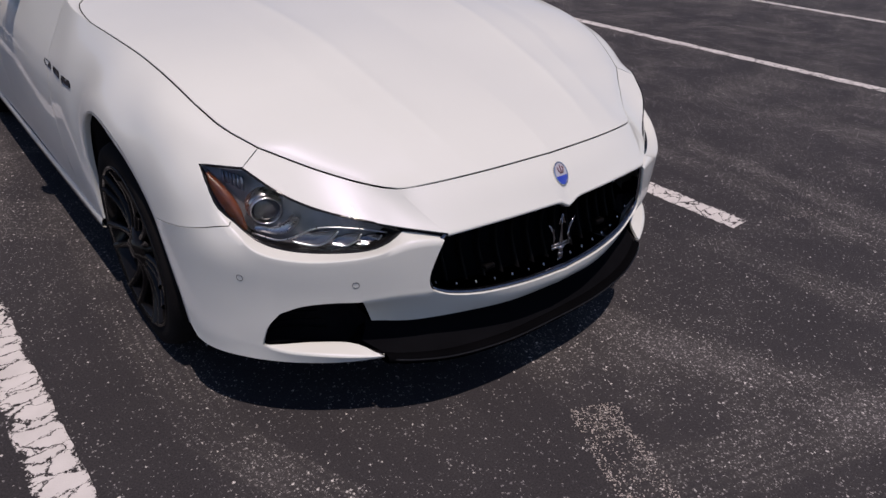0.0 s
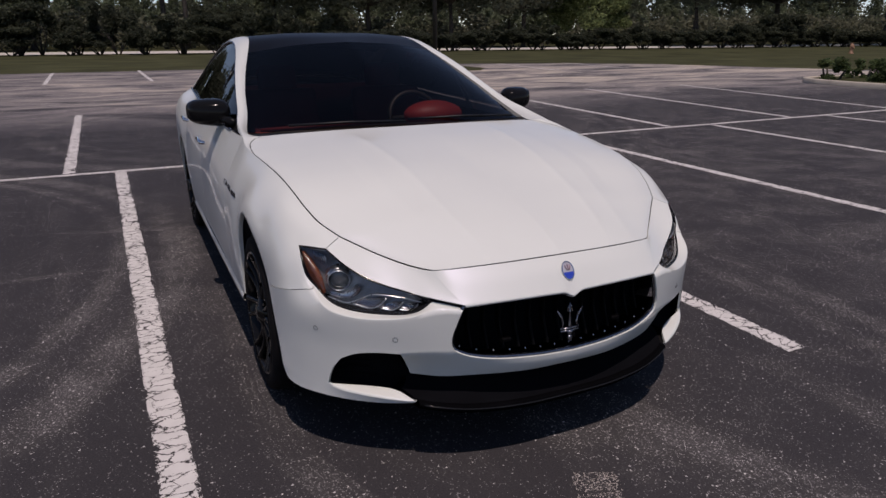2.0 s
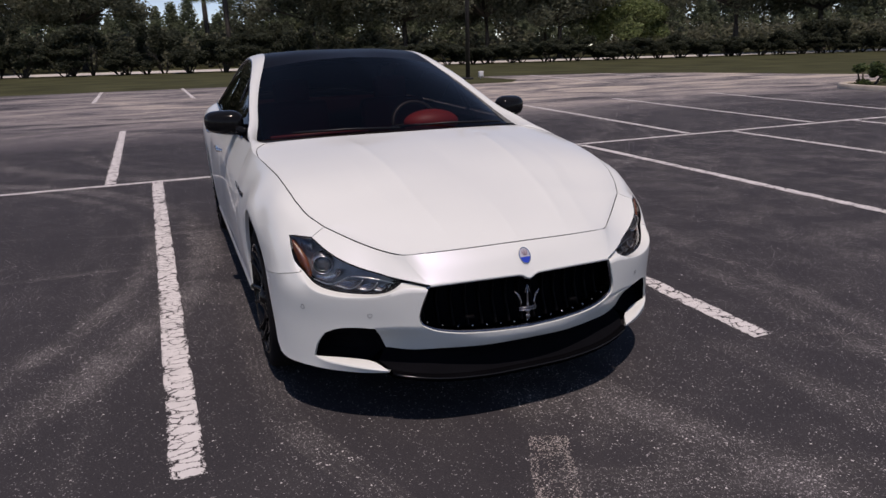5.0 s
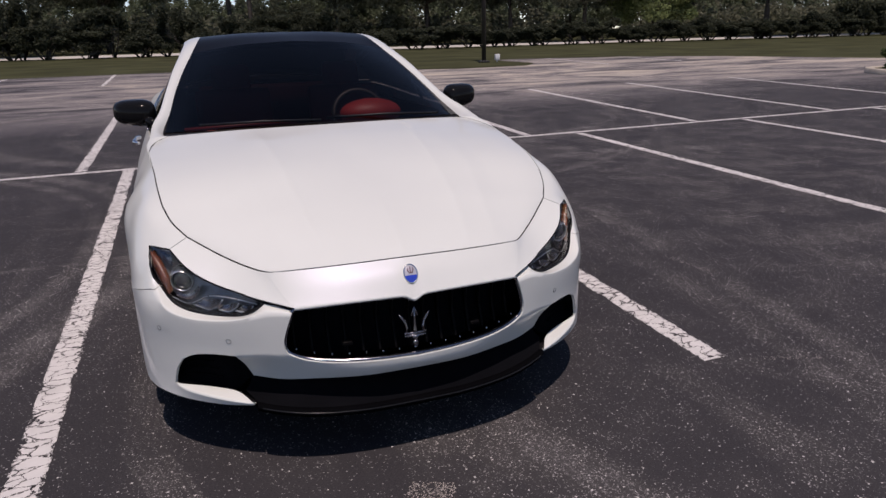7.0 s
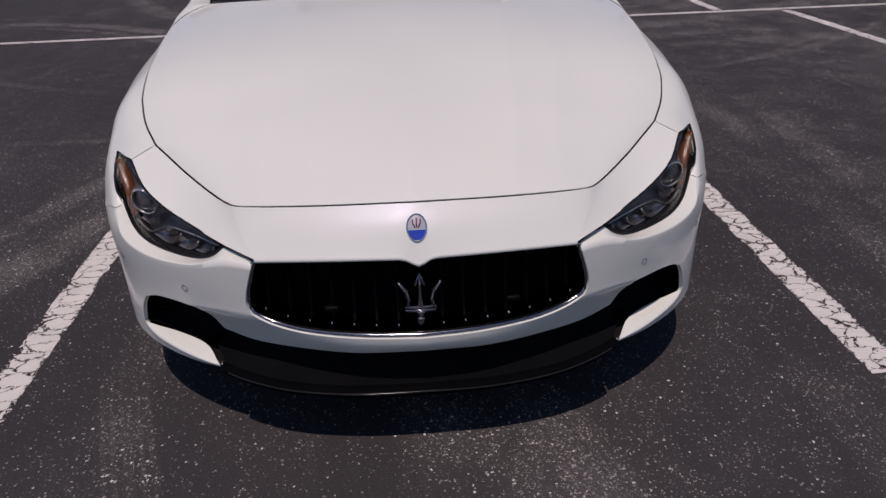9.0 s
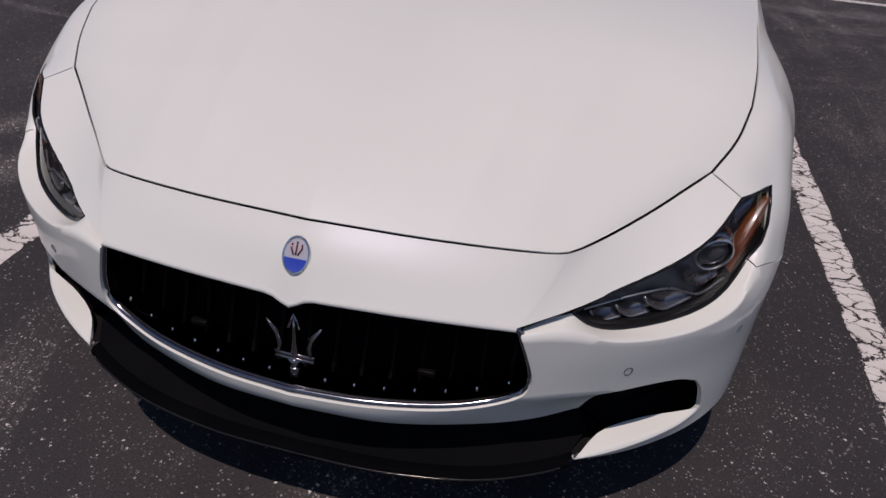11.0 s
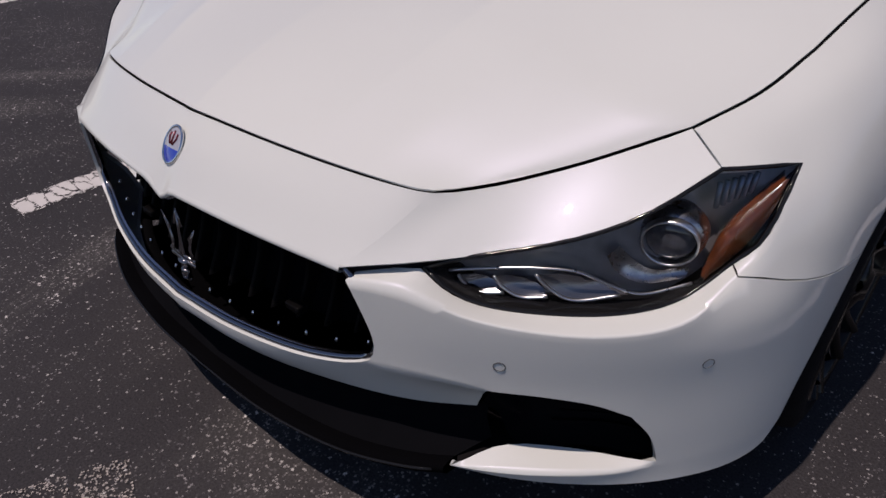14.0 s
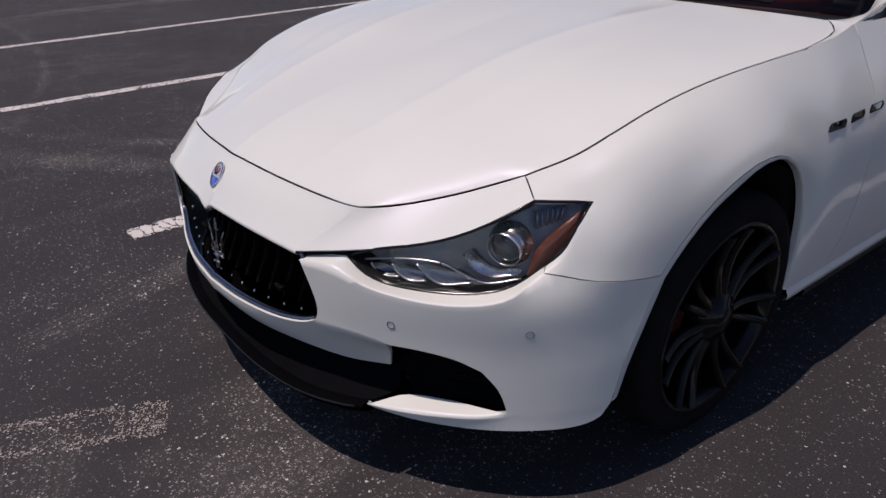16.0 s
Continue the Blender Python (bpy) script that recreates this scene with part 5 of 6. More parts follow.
for side in (1, -1):
    mirror = np.array((side, 1, 1))
    wing_ob = fenders[0 if side > 0 else 1]
    for k in range(3):
        y0 = 0.452 + 0.113 * k
        z0 = 0.788 + 0.006 * k
        outline = [(y0, z0 - 0.009), (y0 + 0.068, z0 - 0.006), (y0 + 0.080, z0 + 0.004), (y0 + 0.078, z0 + 0.013), (y0 + 0.014, z0 + 0.011), (y0 + 0.004, z0 + 0.003)]
        bm = bmesh.new()
        rim = [Vector((wing_x(y, z) * side, y, z)) for y, z in outline]
        middle = sum(rim, Vector()) / len(rim)
        rings = [[bm.verts.new(p + Vector((dx * side, 0, 0)) + (middle - p) * f) for p in rim] for dx, f in ((-0.012, -0.08), (0.0035, -0.05), (0.004, 0.10), (0.0015, 0.28))]
        for a, b in zip(rings, rings[1:]):
            for s in range(6):
                bm.faces.new((a[s], a[(s + 1) % 6], b[(s + 1) % 6], b[s]))
        bm.faces.new(rings[-1])
        bmesh.ops.recalc_face_normals(bm, faces=bm.faces[:])
        part("wing_vent", bm, GLOSS_BLACK, wing_ob, "small black wing vent", False)
    for door, y0, z0 in ((doors[0 if side > 0 else 1], 1.46, 0.905), (doors[2 if side > 0 else 3], 2.36, 0.935)):
        bm = bmesh.new()
        tube(bm, [(0.962 * side, y0 - 0.11, z0), (0.985 * side, y0 - 0.08, z0 + 0.003), (0.988 * side, y0 + 0.06, z0 + 0.006), (0.965 * side, y0 + 0.10, z0 + 0.006)], [0.010, 0.013, 0.013, 0.010], 8)
        part("door_handle", bm, CHROME, door, "chrome door handle")
    wing_mirror = new("wing_mirror")
    wing_mirror.parent = car
    tagged(wing_mirror, "gloss black wing mirror")
    bm = bmesh.new()
    bmesh.ops.create_uvsphere(bm, u_segments=28, v_segments=18, radius=1.0)
    for v in bm.verts:
        x, y, z = v.co
        x, z = math.copysign(abs(x) ** 0.62, x), math.copysign(abs(z) ** 0.66, z)
        y = y * 1.0 if y < 0 else min(y, 0.42)
        v.co = (0.945 * side + 0.110 * x * side, 1.20 + 0.09 * y + 0.03 * x, 1.090 + 0.071 * z * (1 - 0.12 * x) + 0.006 * x)
    if side < 0:
        bmesh.ops.reverse_faces(bm, faces=bm.faces[:])
    part("mirror_shell", bm, MIRROR_BLACK, wing_mirror)
    bm = bmesh.new()
    tube(bm, [(0.845 * side, 0.99, 1.05), (0.875 * side, 1.10, 1.055), (0.93 * side, 1.19, 1.06)], [0.022, 0.022, 0.028], 10)
    part("mirror_arm", bm, MIRROR_BLACK, wing_mirror)
    bm = bmesh.new()
    block(bm, (0.15, 0.004, 0.095), (0.965 * side, 1.238, 1.093), None, 0.001)
    part("mirror_glass", bm, plain("mirror_silver", (0.8, 0.8, 0.8), 0.03, metal=1.0, vary=0.02), wing_mirror)

# ---- wheels ----
def wheel(x, y, side):
    w = new("wheel")
    w.parent = car
    w.matrix_local = pose(x, y, 0.342, 0, 0, 0 if side > 0 else 180)
    tagged(w, "black multi-spoke alloy wheel")
    bm = lathe(bmesh.new(), [(0.262, -0.125), (0.30, -0.13), (0.328, -0.122), (0.336, -0.095), (0.338, -0.05), (0.338, 0.05), (0.336, 0.078), (0.326, 0.098), (0.30, 0.106), (0.262, 0.102)], 64, True)
    part("tyre", bm, RUBBER, w, "black low-profile tyre")
    bm = lathe(bmesh.new(), [(0.268, 0.102), (0.262, 0.107), (0.252, 0.100), (0.246, 0.06), (0.244, -0.11), (0.262, -0.12), (0.27, -0.12), (0.255, 0.0)], 64, True)
    part("rim", bm, RIM_BLACK, w, "black alloy rim")
    bm = lathe(bmesh.new(), [(0.0, 0.110), (0.03, 0.110), (0.036, 0.102), (0.068, 0.092), (0.075, 0.06), (0.075, 0.0)], 32)
    part("hub", bm, RIM_BLACK, w)
    bm = bmesh.new()
    spoke = []
    for k in range(10):
        f = k / 9
        r = 0.060 + f * 0.194
        depth = 0.088 + 0.022 * f ** 2 - 0.012 * math.sin(math.pi * f)
        half = 0.013 - 0.003 * f
        spoke.append([bm.verts.new((depth + dx, dy, r)) for dx, dy in ((-0.03, -half), (0.0, -half), (0.006, 0.0), (0.0, half), (-0.03, half))])
    for a, b in zip(spoke, spoke[1:]):
        for s in range(5):
            bm.faces.new((a[s], a[(s + 1) % 5], b[(s + 1) % 5], b[s]))
    data = part("spoke", bm, RIM_BLACK, w)
    for k in range(14):
        ob = data if k == 0 else new("spoke", data.data)
        ob.parent = w
        pair = (k // 2) * 360 / 7 + (-9 if k % 2 else 9)
        ob.matrix_local = pose(0, 0, 0, pair, 0, 0)
    bm = lathe(bmesh.new(), [(0.08, 0.02), (0.18, 0.02), (0.182, 0.0), (0.18, -0.012), (0.08, -0.012)], 48, True)
    part("brake_disc", bm, STEEL, w, "steel brake disc")
    bm = bmesh.new()
    ring = []
    for a in np.linspace(radians(-35), radians(35), 10):
        ring.append([bm.verts.new((dx, -r * math.cos(a), r * math.sin(a))) for r, dx in ((0.12, 0.055), (0.2, 0.055), (0.21, 0.03), (0.21, -0.03), (0.12, -0.03))])
    for a, b in zip(ring, ring[1:]):
        for s in range(5):
            bm.faces.new((a[s], a[(s + 1) % 5], b[(s + 1) % 5], b[s]))
    bm.faces.new(ring[0])
    bm.faces.new(ring[-1])
    bmesh.ops.recalc_face_normals(bm, faces=bm.faces[:])
    part("brake_calliper", bm, RED_PAINT, w, "dark red brake calliper")


for y in (0.115, 3.07):
    for side in (1, -1):
        wheel(0.838 * side, y, side)
        bm = bmesh.new()
        rings = []
        for a in np.linspace(radians(-4), radians(190), 24):
            rings.append([bm.verts.new((x * side, y + (0.30 if math.cos(a) > 0 else 0.36) * math.cos(a), 0.355 + 0.40 * math.sin(a))) for x in (0.915, 0.62, 0.55)])
            if math.cos(a) > 0:
                rings[-1].insert(0, bm.verts.new((0.938 * side, y + 0.40 * math.cos(a), 0.355 + 0.40 * math.sin(a))))
            else:
                rings[-1].insert(0, bm.verts.new(rings[-1][0].co))
        for a, b in zip(rings, rings[1:]):
            for s in range(3):
                bm.faces.new((a[s], a[s + 1], b[s + 1], b[s]))
        bm.faces.new([r[3] for r in rings])
        bmesh.ops.remove_doubles(bm, verts=bm.verts[:], dist=1e-5)
        part("wheel_housing", bm, DEEP_BLACK, car)

# ---- underbody and cabin ----
bm = bmesh.new()
block(bm, (1.3, 3.9, 0.10), (0, 1.6, 0.22))
block(bm, (1.06, 0.9, 0.34), (0, 0.05, 0.55))
block(bm, (1.5, 0.30, 0.40), (0, 0.62, 0.62))
part("underbody", bm, DEEP_BLACK, car, smooth=False)
dash = swept([curve([(x, 0.80, 0.995) for x in (-0.74, 0, 0.74)], 12), curve([(-0.76, 1.0, 0.985), (0, 0.97, 1.0), (0.76, 1.0, 0.985)], 12), curve([(-0.76, 1.16, 0.965), (0, 1.14, 0.985), (0.76, 1.16, 0.965)], 12), curve([(-0.76, 1.22, 0.80), (0, 1.20, 0.80), (0.76, 1.22, 0.80)], 12), curve([(-0.76, 1.15, 0.45), (0, 1.15, 0.45), (0.76, 1.15, 0.45)], 12)])
part("dashboard", dash.bmesh(), BLACK_LEATHER, car, "black dashboard")
bm = bmesh.new()
bmesh.ops.create_uvsphere(bm, u_segments=24, v_segments=14, radius=1.0)
bmesh.ops.scale(bm, vec=(0.19, 0.12, 0.085), verts=bm.verts)
bmesh.ops.translate(bm, vec=(0.37, 1.20, 1.015), verts=bm.verts)
part("instrument_cowl", bm, RED_LEATHER, car, "red leather instrument cowl")
bm = bmesh.new()
tube(bm, [(-0.70, 1.06, 0.995), (-0.4, 1.05, 1.004), (-0.10, 1.06, 1.006)], 0.012, 6)
part("dashboard_trim", bm, SEAT_LEATHER, car, "red leather dashboard trim")
bm = bmesh.new()
ring = [Vector((0.17 * math.cos(a), 0, 0.17 * math.sin(a))) for a in np.linspace(0, 2 * math.pi, 36, endpoint=False)]
tube(bm, ring, 0.016, 8, True)
tube(bm, [(-0.155, 0, 0), (0, -0.03, 0), (0.155, 0, 0)], 0.018, 6)
tube(bm, [(0, -0.03, 0), (0, 0, -0.155)], 0.018, 6)
ob = part("steering_wheel", bm, BLACK_LEATHER, car, "black steering wheel")
ob.matrix_local = pose(0.37, 1.50, 0.965, -22, 0, 0)
for sx in (-0.38, 0.38):
    seat = new("seat")
    seat.parent = car
    tagged(seat, "red leather front seat")
    for name, size, at, rx, bevel in (("seat_back", (0.50, 0.14, 0.62), (sx, 2.02, 0.83), -14, 0.05), ("headrest", (0.26, 0.10, 0.18), (sx, 2.13, 1.20), -12, 0.04), ("seat_cushion", (0.50, 0.50, 0.16), (sx, 1.72, 0.50), 4, 0.05)):
        bm = bmesh.new()
        block(bm, size, at, Euler((radians(rx), 0, 0)).to_matrix(), bevel)
        part(name, bm, SEAT_LEATHER, seat)
bm = bmesh.new()
block(bm, (1.2, 0.18, 0.6), (0, 3.0, 0.80), Euler((radians(-18), 0, 0)).to_matrix(), 0.05)
part("rear_bench", bm, SEAT_LEATHER, car, "red leather rear bench")
bm = bmesh.new()
block(bm, (1.36, 0.62, 0.03), (0, 3.30, 1.045), None, 0.01)
part("parcel_shelf", bm, BLACK_LEATHER, car)
bm = bmesh.new()
block(bm, (1.7, 2.9, 0.06), (0, 2.1, 0.32))
for side in (1, -1):
    block(bm, (0.03, 2.5, 0.66), (0.84 * side, 2.05, 0.66))
part("cabin_lining", bm, BLACK_LEATHER, car, smooth=False)


# ---- plants and far things ----
def clump(bm, centre, radius, count, size, squash=1.0, spread=0.55):
    """Leaves as small bent quads scattered through a ball."""
    for _ in range(count):
        d = Vector((random.gauss(0, 1), random.gauss(0, 1), random.gauss(0, 1)))
        d.normalize()
        d *= radius * random.uniform(spread, 1.0) ** 0.7
        d.z *= squash
        p = Vector(centre) + d
        a = Vector((random.uniform(-1, 1), random.uniform(-1, 1), random.uniform(-0.6, 0.6))).normalized()
        b = a.cross(Vector((random.uniform(-1, 1), random.uniform(-1, 1), random.uniform(-1, 1)))).normalized()
        s = size * random.uniform(0.6, 1.3)
        bm.faces.new([bm.verts.new(p + q) for q in (a * s, b * s * 0.5, -a * s * 0.8, -b * s * 0.5)])


def limb(bm, a, b, r0, r1, bend=0.15):
    a, b = Vector(a), Vector(b)
    mid = a.lerp(b, 0.5) + Vector((random.uniform(-1, 1), random.uniform(-1, 1), 0.3)) * bend * (b - a).length
    tube(bm, [a, a.lerp(mid, 0.6), mid, b], [r0, r0 * 0.85, (r0 + r1) / 2, r1], 7)


def oak(at, height, width, label, leaf=OAK_LEAF, clumps=34, count=520, size=0.24, trunk=0.34, low=0.36):
    tree = thing("tree", label, "tree", "trees behind the hedge", (*at, -0.012))
    wood, crown = bmesh.new(), bmesh.new()
    fork = Vector((random.uniform(-0.3, 0.3), 0, height * low))
    limb(wood, (0, 0, 0), fork, trunk, trunk * 0.7, 0.04)
    for k in range(clumps):
        a = 2 * math.pi * (k * 0.382 + random.uniform(-0.05, 0.05))
        f = random.uniform(0.0, 1.0)
        r = width / 2 * math.sqrt(random.uniform(0.05, 1.0)) * (1 - 0.45 * f ** 2)
        c = Vector((r * math.cos(a), r * math.sin(a), height * (low + 0.04 + (0.94 - low) * f)))
        if k % 3 == 0:
            limb(wood, fork, c, trunk * 0.42, trunk * 0.08)
        clump(crown, c, width * random.uniform(0.10, 0.19), count, size, 0.75, 0.3)
    part("trunk", wood, BARK, tree)
    part("crown", crown, leaf, tree, smooth=False)
    return tree


def pine(at, height, width, label):
    tree = thing("pine_tree", label, "tree", "pine wood", (*at, -0.012))
    wood, crown = bmesh.new(), bmesh.new()
    tube(wood, [(0, 0, 0), (0.1, 0, height * 0.5), (0, 0.05, height)], [0.2, 0.14, 0.03], 7)
    for k in range(26):
        f = (k + random.random()) / 26
        z = height * (0.25 + 0.75 * f)
        a = k * 2.4
        r = width / 2 * (1.05 - f) * random.uniform(0.5, 1.0)
        c = Vector((r * math.cos(a), r * math.sin(a), z))
        limb(wood, (0, 0, z - 0.2), c, 0.05, 0.015)
        clump(crown, c, width * 0.17, 140, 0.2, 1.2, 0.1)
    part("trunk", wood, BARK, tree)
    part("crown", crown, PINE_LEAF, tree, smooth=False)
    return tree


def palm(at, height, label):
    tree = thing("palm_tree", label, "tree", "palms", (*at, -0.012))
    wood, crown = bmesh.new(), bmesh.new()
    tube(wood, [(0, 0, 0), (0.05, 0, height * 0.4), (0.0, 0, height * 0.8), (0, 0, height)], [0.30, 0.26, 0.30, 0.2], 9)
    for k in range(30):
        a = k * 2.4
        rise = random.uniform(-0.7, 0.9)
        far = random.uniform(1.5, 2.3)
        tip = Vector((math.cos(a) * far, math.sin(a) * far, height + rise * 1.4 - 0.5))
        base = Vector((0, 0, height))
        mid = base.lerp(tip, 0.55) + Vector((0, 0, 0.45))
        tube(crown, [base, mid, tip], [0.03, 0.02, 0.01], 4)
        side = Vector((-math.sin(a), math.cos(a), 0))
        for j in range(12):
            b = -1.2 + 2.4 * j / 11
            d = (tip - mid).normalized() * math.cos(b) + side * math.sin(b)
            end = mid + d * random.uniform(0.9, 1.3) + Vector((0, 0, -0.35 * abs(b)))
            w = side.cross(d).normalized() * 0.03 + d.cross(Vector((0, 0, 1))) * 0.05
            crown.faces.new([crown.verts.new(p) for p in (mid - w, mid.lerp(end, 0.6) - w, end, mid.lerp(end, 0.6) + w)])
    part("trunk", wood, BARK, tree)
    part("crown", crown, PALM_LEAF, tree, smooth=False)
    return tree


def bush(at, height, width, label, leaf=HEDGE_LEAF, stems=5, count=420, size=0.13, category="bush", group="hedge along the verge", bare=0.25, clumps=11):
    plant = thing("bush", label, category, group, (*at, -0.012))
    wood, crown = bmesh.new(), bmesh.new()
    for _ in range(stems):
        a = random.uniform(0, 6.28)
        limb(wood, (0.12 * math.cos(a), 0.12 * math.sin(a), 0), (width * 0.33 * math.cos(a), width * 0.2 * math.sin(a), height * 0.6), 0.05, 0.02)
    for k in range(clumps):
        f = (k + 0.5) / clumps
        c = (random.uniform(-0.36, 0.36) * width, random.uniform(-0.22, 0.22) * width, height * (bare + (0.93 - bare) * random.random()))
        clump(crown, c, min(width, height) * random.uniform(0.16, 0.26), count, size, 0.85, 0.15)
    part("stem", wood, BARK, plant)
    part("foliage", crown, leaf, plant, smooth=False)
    return plant


def hedge_line(t):
    """The hedge's line over the ground, t from 0 (west) to 1 (east)."""
    return Vector((-46, 66.5)).lerp(Vector((86, 52)), t)


random.seed(3)
stock = [bush((0, -300 - 8 * k), h, w, "dense dark green hedge bush with bare stems", bare=b, clumps=16, stems=8) for k, (h, w, b) in enumerate(((2.6, 4.0, 0.44), (3.0, 4.6, 0.42), (2.3, 3.6, 0.46), (3.1, 4.8, 0.44), (2.0, 3.4, 0.42)))]
for k in range(54):
    p = hedge_line(k / 53)
    height = (1.15 if p.x < 14 else 0.66) + 0.35 * math.exp(-(((p.x + 16) / 12) ** 2)) + 0.6 * math.exp(-(((p.x - 66) / 5) ** 2))
    ob = stock[k % 5]
    m = pose(p.x + random.uniform(-0.5, 0.5), p.y + random.uniform(-0.8, 0.8), -0.012, 0, 0, random.uniform(0, 360))
    made = copy_thing(ob, m)
    made.scale = (1.0, 1.0, height * random.uniform(0.85, 1.1))
for k in range(44):
    p = hedge_line(0.02 + 0.96 * k / 43)
    made = copy_thing(stock[(k * 3) % 5], pose(p.x + random.uniform(-0.8, 0.8), p.y - 0.6 + random.uniform(-0.5, 0.5), -0.012, 0, 0, random.uniform(0, 360)))
    made.scale = (1.15, 1.0, random.uniform(0.6, 0.85) if p.x < 14 else random.uniform(0.5, 0.68))
for ob in stock:
    for child in list(ob.children):
        bpy.data.objects.remove(child)
    bpy.data.objects.remove(ob)

# pale road behind the hedge
sheet("road", [(-200, 81.5), (200, 47.5), (200, 57), (-200, 93)], -0.006, ROADSIDE, "sun-bleached pale road behind the hedge", category="road")

oaks = [oak((0, -400 - 20 * k), h, w, "broad dark live oak behind the hedge", clumps=n, low=low) for k, (h, w, n, low) in enumerate(((12, 16, 54, 0.36), (11, 15, 40, 0.52), (14, 17, 56, 0.36)))]
for x, y, k, s in ((-21, 77, 1, 1.15), (-9, 84, 1, 0.9), (17, 86, 2, 1.0), (27, 80, 0, 1.1), (36, 76, 2, 1.0), (45, 74, 0, 1.0), (67, 68, 2, 1.1), (77, 64, 0, 1.2), (90, 58, 1, 1.2), (102, 60, 2, 1.2), (-36, 78, 1, 1.2), (-52, 76, 0, 1.1), (118, 60, 0, 1.2)):
    made = copy_thing(oaks[k], pose(x, y, -0.012, 0, 0, random.uniform(0, 360)))
    made.scale = (s, s, s)
pines = [pine((0, -500 - 20 * k), h, w, "tall dark pine in the wood beyond the road") for k, (h, w) in enumerate(((8.5, 4.6), (10.0, 5.2), (7.2, 4.2)))]
for k in range(110):
    x = -75 + 230 * k / 109
    y = 100 - 0.10 * x + random.uniform(-6, 12)
    s = random.uniform(0.75, 1.15)
    made = copy_thing(pines[k % 3], pose(x, y, -0.012, 0, 0, random.uniform(0, 360)))
    made.scale = (s, s, s)
for ob in oaks + pines:
    for child in list(ob.children):
        bpy.data.objects.remove(child)
    bpy.data.objects.remove(ob)
oak((54, 73), 7.6, 10.0, "small sunlit oak on the lawn beyond the road", SUNLIT_LEAF, 40, 420, 0.22, 0.22, 0.34)
palm((4.3, 86), 8.2, "cabbage palm with a shaggy trunk")
palm((6.5, 84), 10.8, "cabbage palm with a shaggy trunk")
palm((22, 96), 9.5, "cabbage palm with a shaggy trunk")

# understorey of the wood
random.seed(8)
scrub = bmesh.new()
for k in range(900):
    x = random.uniform(-80, 130)
    if 48 < x < 64:
        continue
    y = 92 - 0.10 * x + random.uniform(-7, 16)
    clump(scrub, (x, y, random.uniform(0.6, 3.6)), random.uniform(1.2, 2.4), 60, 0.34, 0.8, 0.2)
for k in range(900):
    x = random.uniform(-90, 150)
    top = 5.5 if -12 < x < 18 else 13.0
    clump(scrub, (x, 118 - 0.10 * x + random.uniform(0, 5), random.uniform(0.4, top)), random.uniform(1.8, 3.2), 70, 0.5, 0.8, 0.2)
mesh_object("undergrowth", scrub, SCRUB_LEAF, None, "tangled dull green undergrowth below the pines", False, "stuff", "undergrowth")

# ---- lamp post ----
post = thing("lamp_post", "dark bronze square lamp post on the grass", "lamp post", at=(12.6, 28.5, -0.012))
bm = bmesh.new()
tube(bm, [(0, 0, 0), (0, 0, 5), (0, 0, 9.5)], [0.11, 0.10, 0.08], 10)
part("pole", bm, POLE_PAINT, post)
bm = bmesh.new()
block(bm, (0.42, 0.42, 0.10), (0, 0, 0.06), None, 0.02)
part("base_plate", bm, POLE_PAINT, post)
bm = bmesh.new()
block(bm, (0.5, 0.9, 0.18), (0, -0.5, 9.5), None, 0.04)
part("lamp_head", bm, POLE_PAINT, post)
box = thing("utility_box", "small white utility box beside the lamp post", "utility box", at=(13.25, 28.4, -0.012))
bm = bmesh.new()
block(bm, (0.22, 0.18, 0.26), (0, 0, 0.26), None, 0.02)
part("cabinet", bm, WHITE_BOX, box)
bm = bmesh.new()
tube(bm, [(0, 0, 0), (0, 0, 0.2)], 0.03, 8)
part("stake", bm, WHITE_BOX, box)
sheet("grass_island", [(7.6, 25.2), (9.5, 24.2), (12.9, 24.4), (14.2, 26.4), (14.0, 31.5), (6.5, 31.5), (6.6, 27.0)], 0.006, GRASS, "mown grass strip round the lamp post", category="grass")

# ---- kerbed island with shrubs ----
def island_outline(grow):
    """A rounded bay end: long axis along y."""
    out = []
    for a in np.linspace(0, 2 * math.pi, 40, endpoint=False):
        r = 1 / ((abs(math.cos(a)) ** 4 + abs(math.sin(a)) ** 4) ** 0.25)
        out.append((20.6 + (2.9 + grow) * r * math.cos(a), 9.0 + (4.3 + grow) * r * math.sin(a)))
    return out


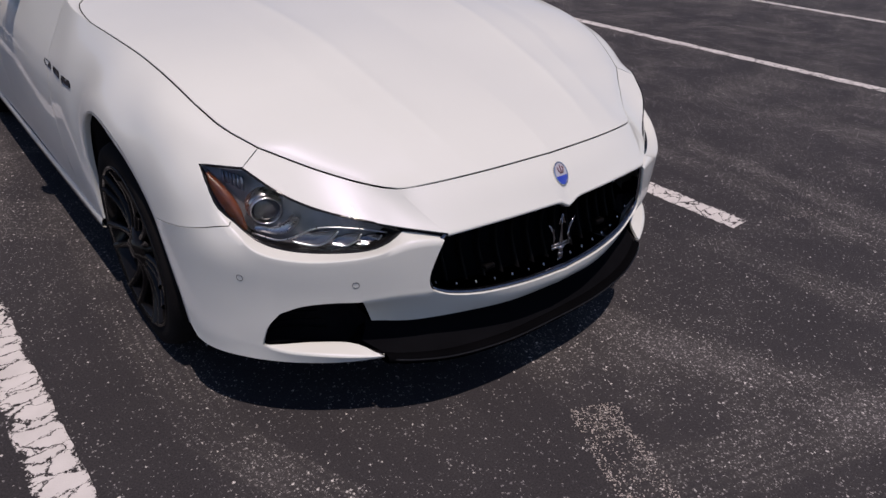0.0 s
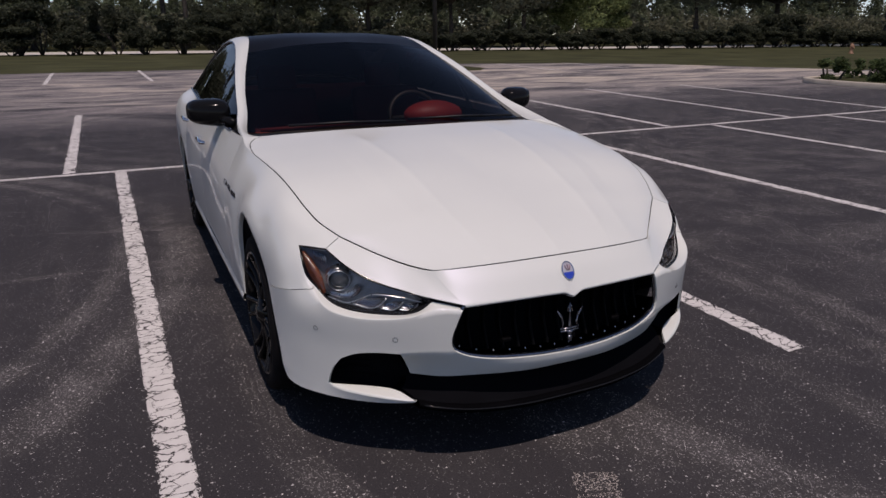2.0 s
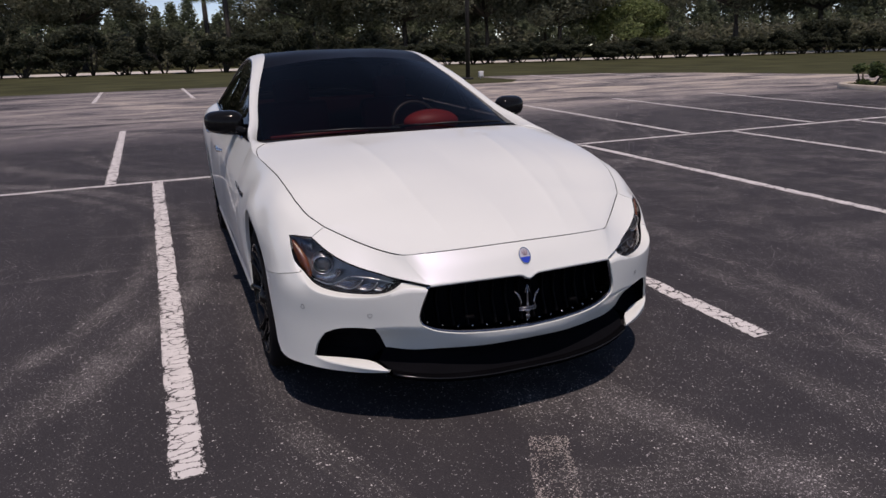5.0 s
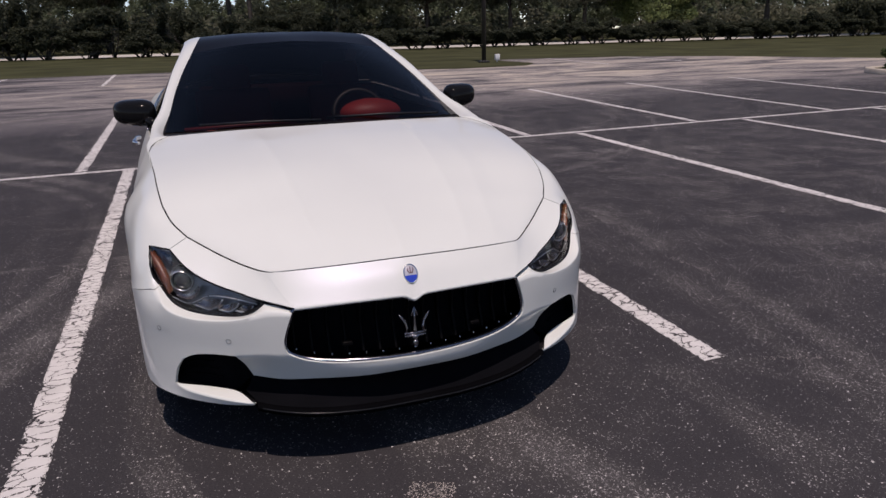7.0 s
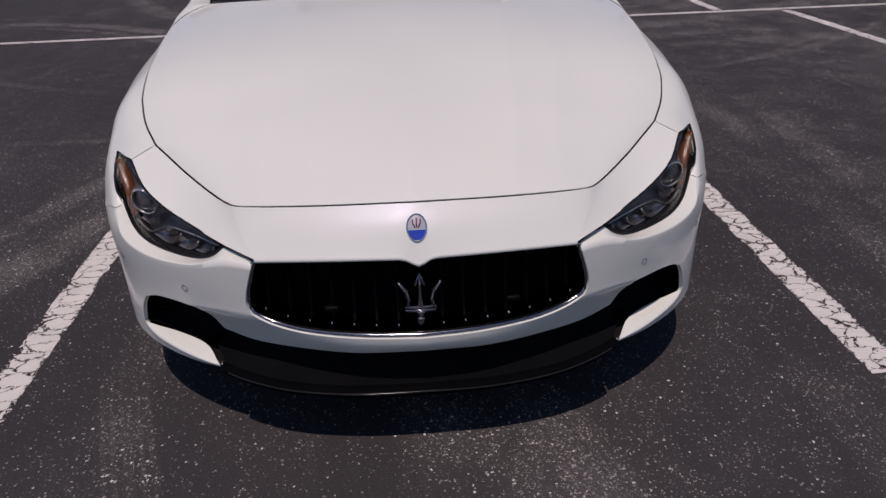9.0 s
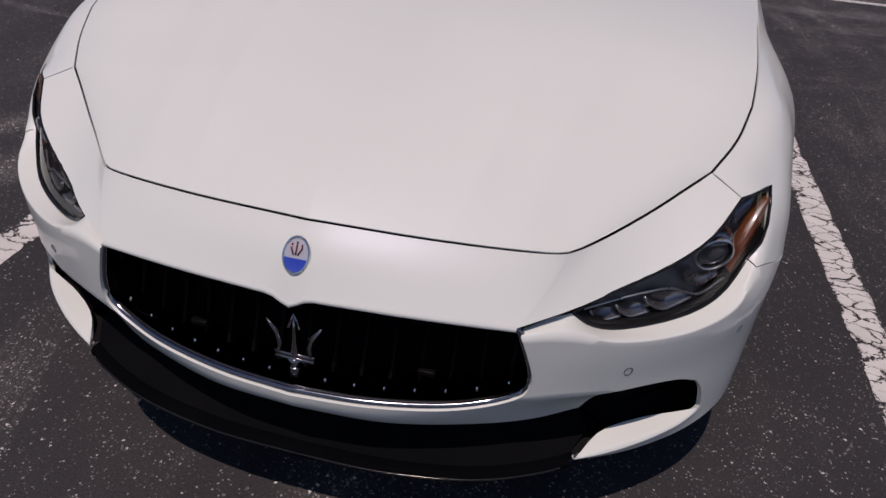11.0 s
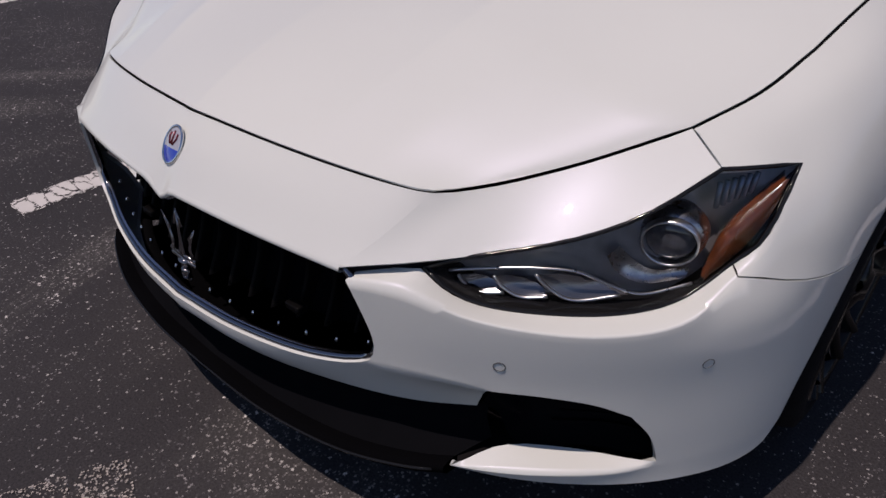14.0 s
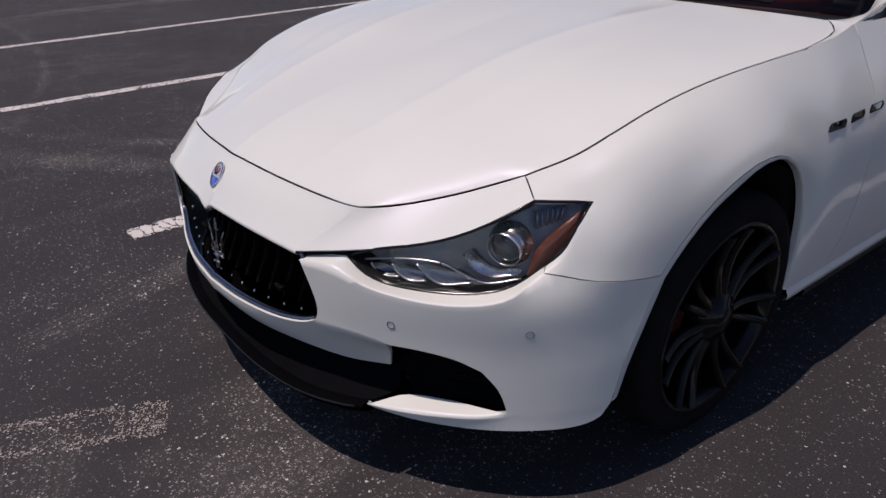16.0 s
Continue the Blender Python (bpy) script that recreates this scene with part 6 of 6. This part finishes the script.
bm = bmesh.new()
rings = [[bm.verts.new((x, y, z)) for x, y in island_outline(g)] for g, z in ((0.0, -0.005), (0.0, 0.13), (-0.02, 0.15), (-0.16, 0.15), (-0.17, 0.10))]
for a, b in zip(rings, rings[1:]):
    for k in range(40):
        bm.faces.new((a[k], a[(k + 1) % 40], b[(k + 1) % 40], b[k]))
mesh_object("kerb", bm, CONCRETE, None, "pale concrete kerb round a planted island", True, "structure", "kerb")
sheet("island_soil", island_outline(-0.16), 0.11, GRASS, "grassy soil inside the kerbed island", category="soil")
random.seed(21)
for k in range(9):
    x, y = 18.9 + 0.36 * (k % 3) * 3 + 0.5 * random.random(), 11.9 - 1.5 * (k // 3) + 0.5 * random.random()
    bush((x, y), random.uniform(0.6, 0.85), 1.5, "leafy green shrub in the kerbed island", SHRUB_LEAF, 3, 90, 0.07, "shrub", "island shrubs", 0.05, 14)

# ---- clipped shrubs behind the hedge, hydrant on the lawn, mulch bed ----
for x, h, w in ((7.9, 4.4, 3.2), (11.3, 4.5, 3.5)):
    bush((x, 76), h, w, "rounded clipped dark shrub behind the hedge", HEDGE_LEAF, 4, 380, 0.14, "shrub", "clipped shrubs", 0.5, 16)
hydrant = thing("fire_hydrant", "faded orange fire hydrant on the grass verge", "fire hydrant", at=(49.7, 33.7, -0.012))
bm = bmesh.new()
lathe(bm, [(0.0, 0.0), (0.19, 0.0), (0.19, 0.04), (0.13, 0.06), (0.12, 0.50), (0.17, 0.52), (0.17, 0.56), (0.13, 0.58)], 20)
bmesh.ops.rotate(bm, matrix=Euler((0, radians(-90), 0)).to_matrix(), verts=bm.verts)
part("barrel", bm, HYDRANT, hydrant)
bm = bmesh.new()
lathe(bm, [(0.14, 0.57), (0.13, 0.64), (0.09, 0.71), (0.03, 0.74), (0.03, 0.79), (0.0, 0.79)], 20)
bmesh.ops.rotate(bm, matrix=Euler((0, radians(-90), 0)).to_matrix(), verts=bm.verts)
part("bonnet", bm, HYDRANT, hydrant)
for a, r in ((0, 0.055), (180, 0.055), (-90, 0.075)):
    bm = bmesh.new()
    way = Vector((math.cos(radians(a)), math.sin(radians(a)), 0))
    tube(bm, [way * 0.10 + Vector((0, 0, 0.42)), way * 0.20 + Vector((0, 0, 0.42))], r, 10)
    part("nozzle_cap", bm, HYDRANT, hydrant)
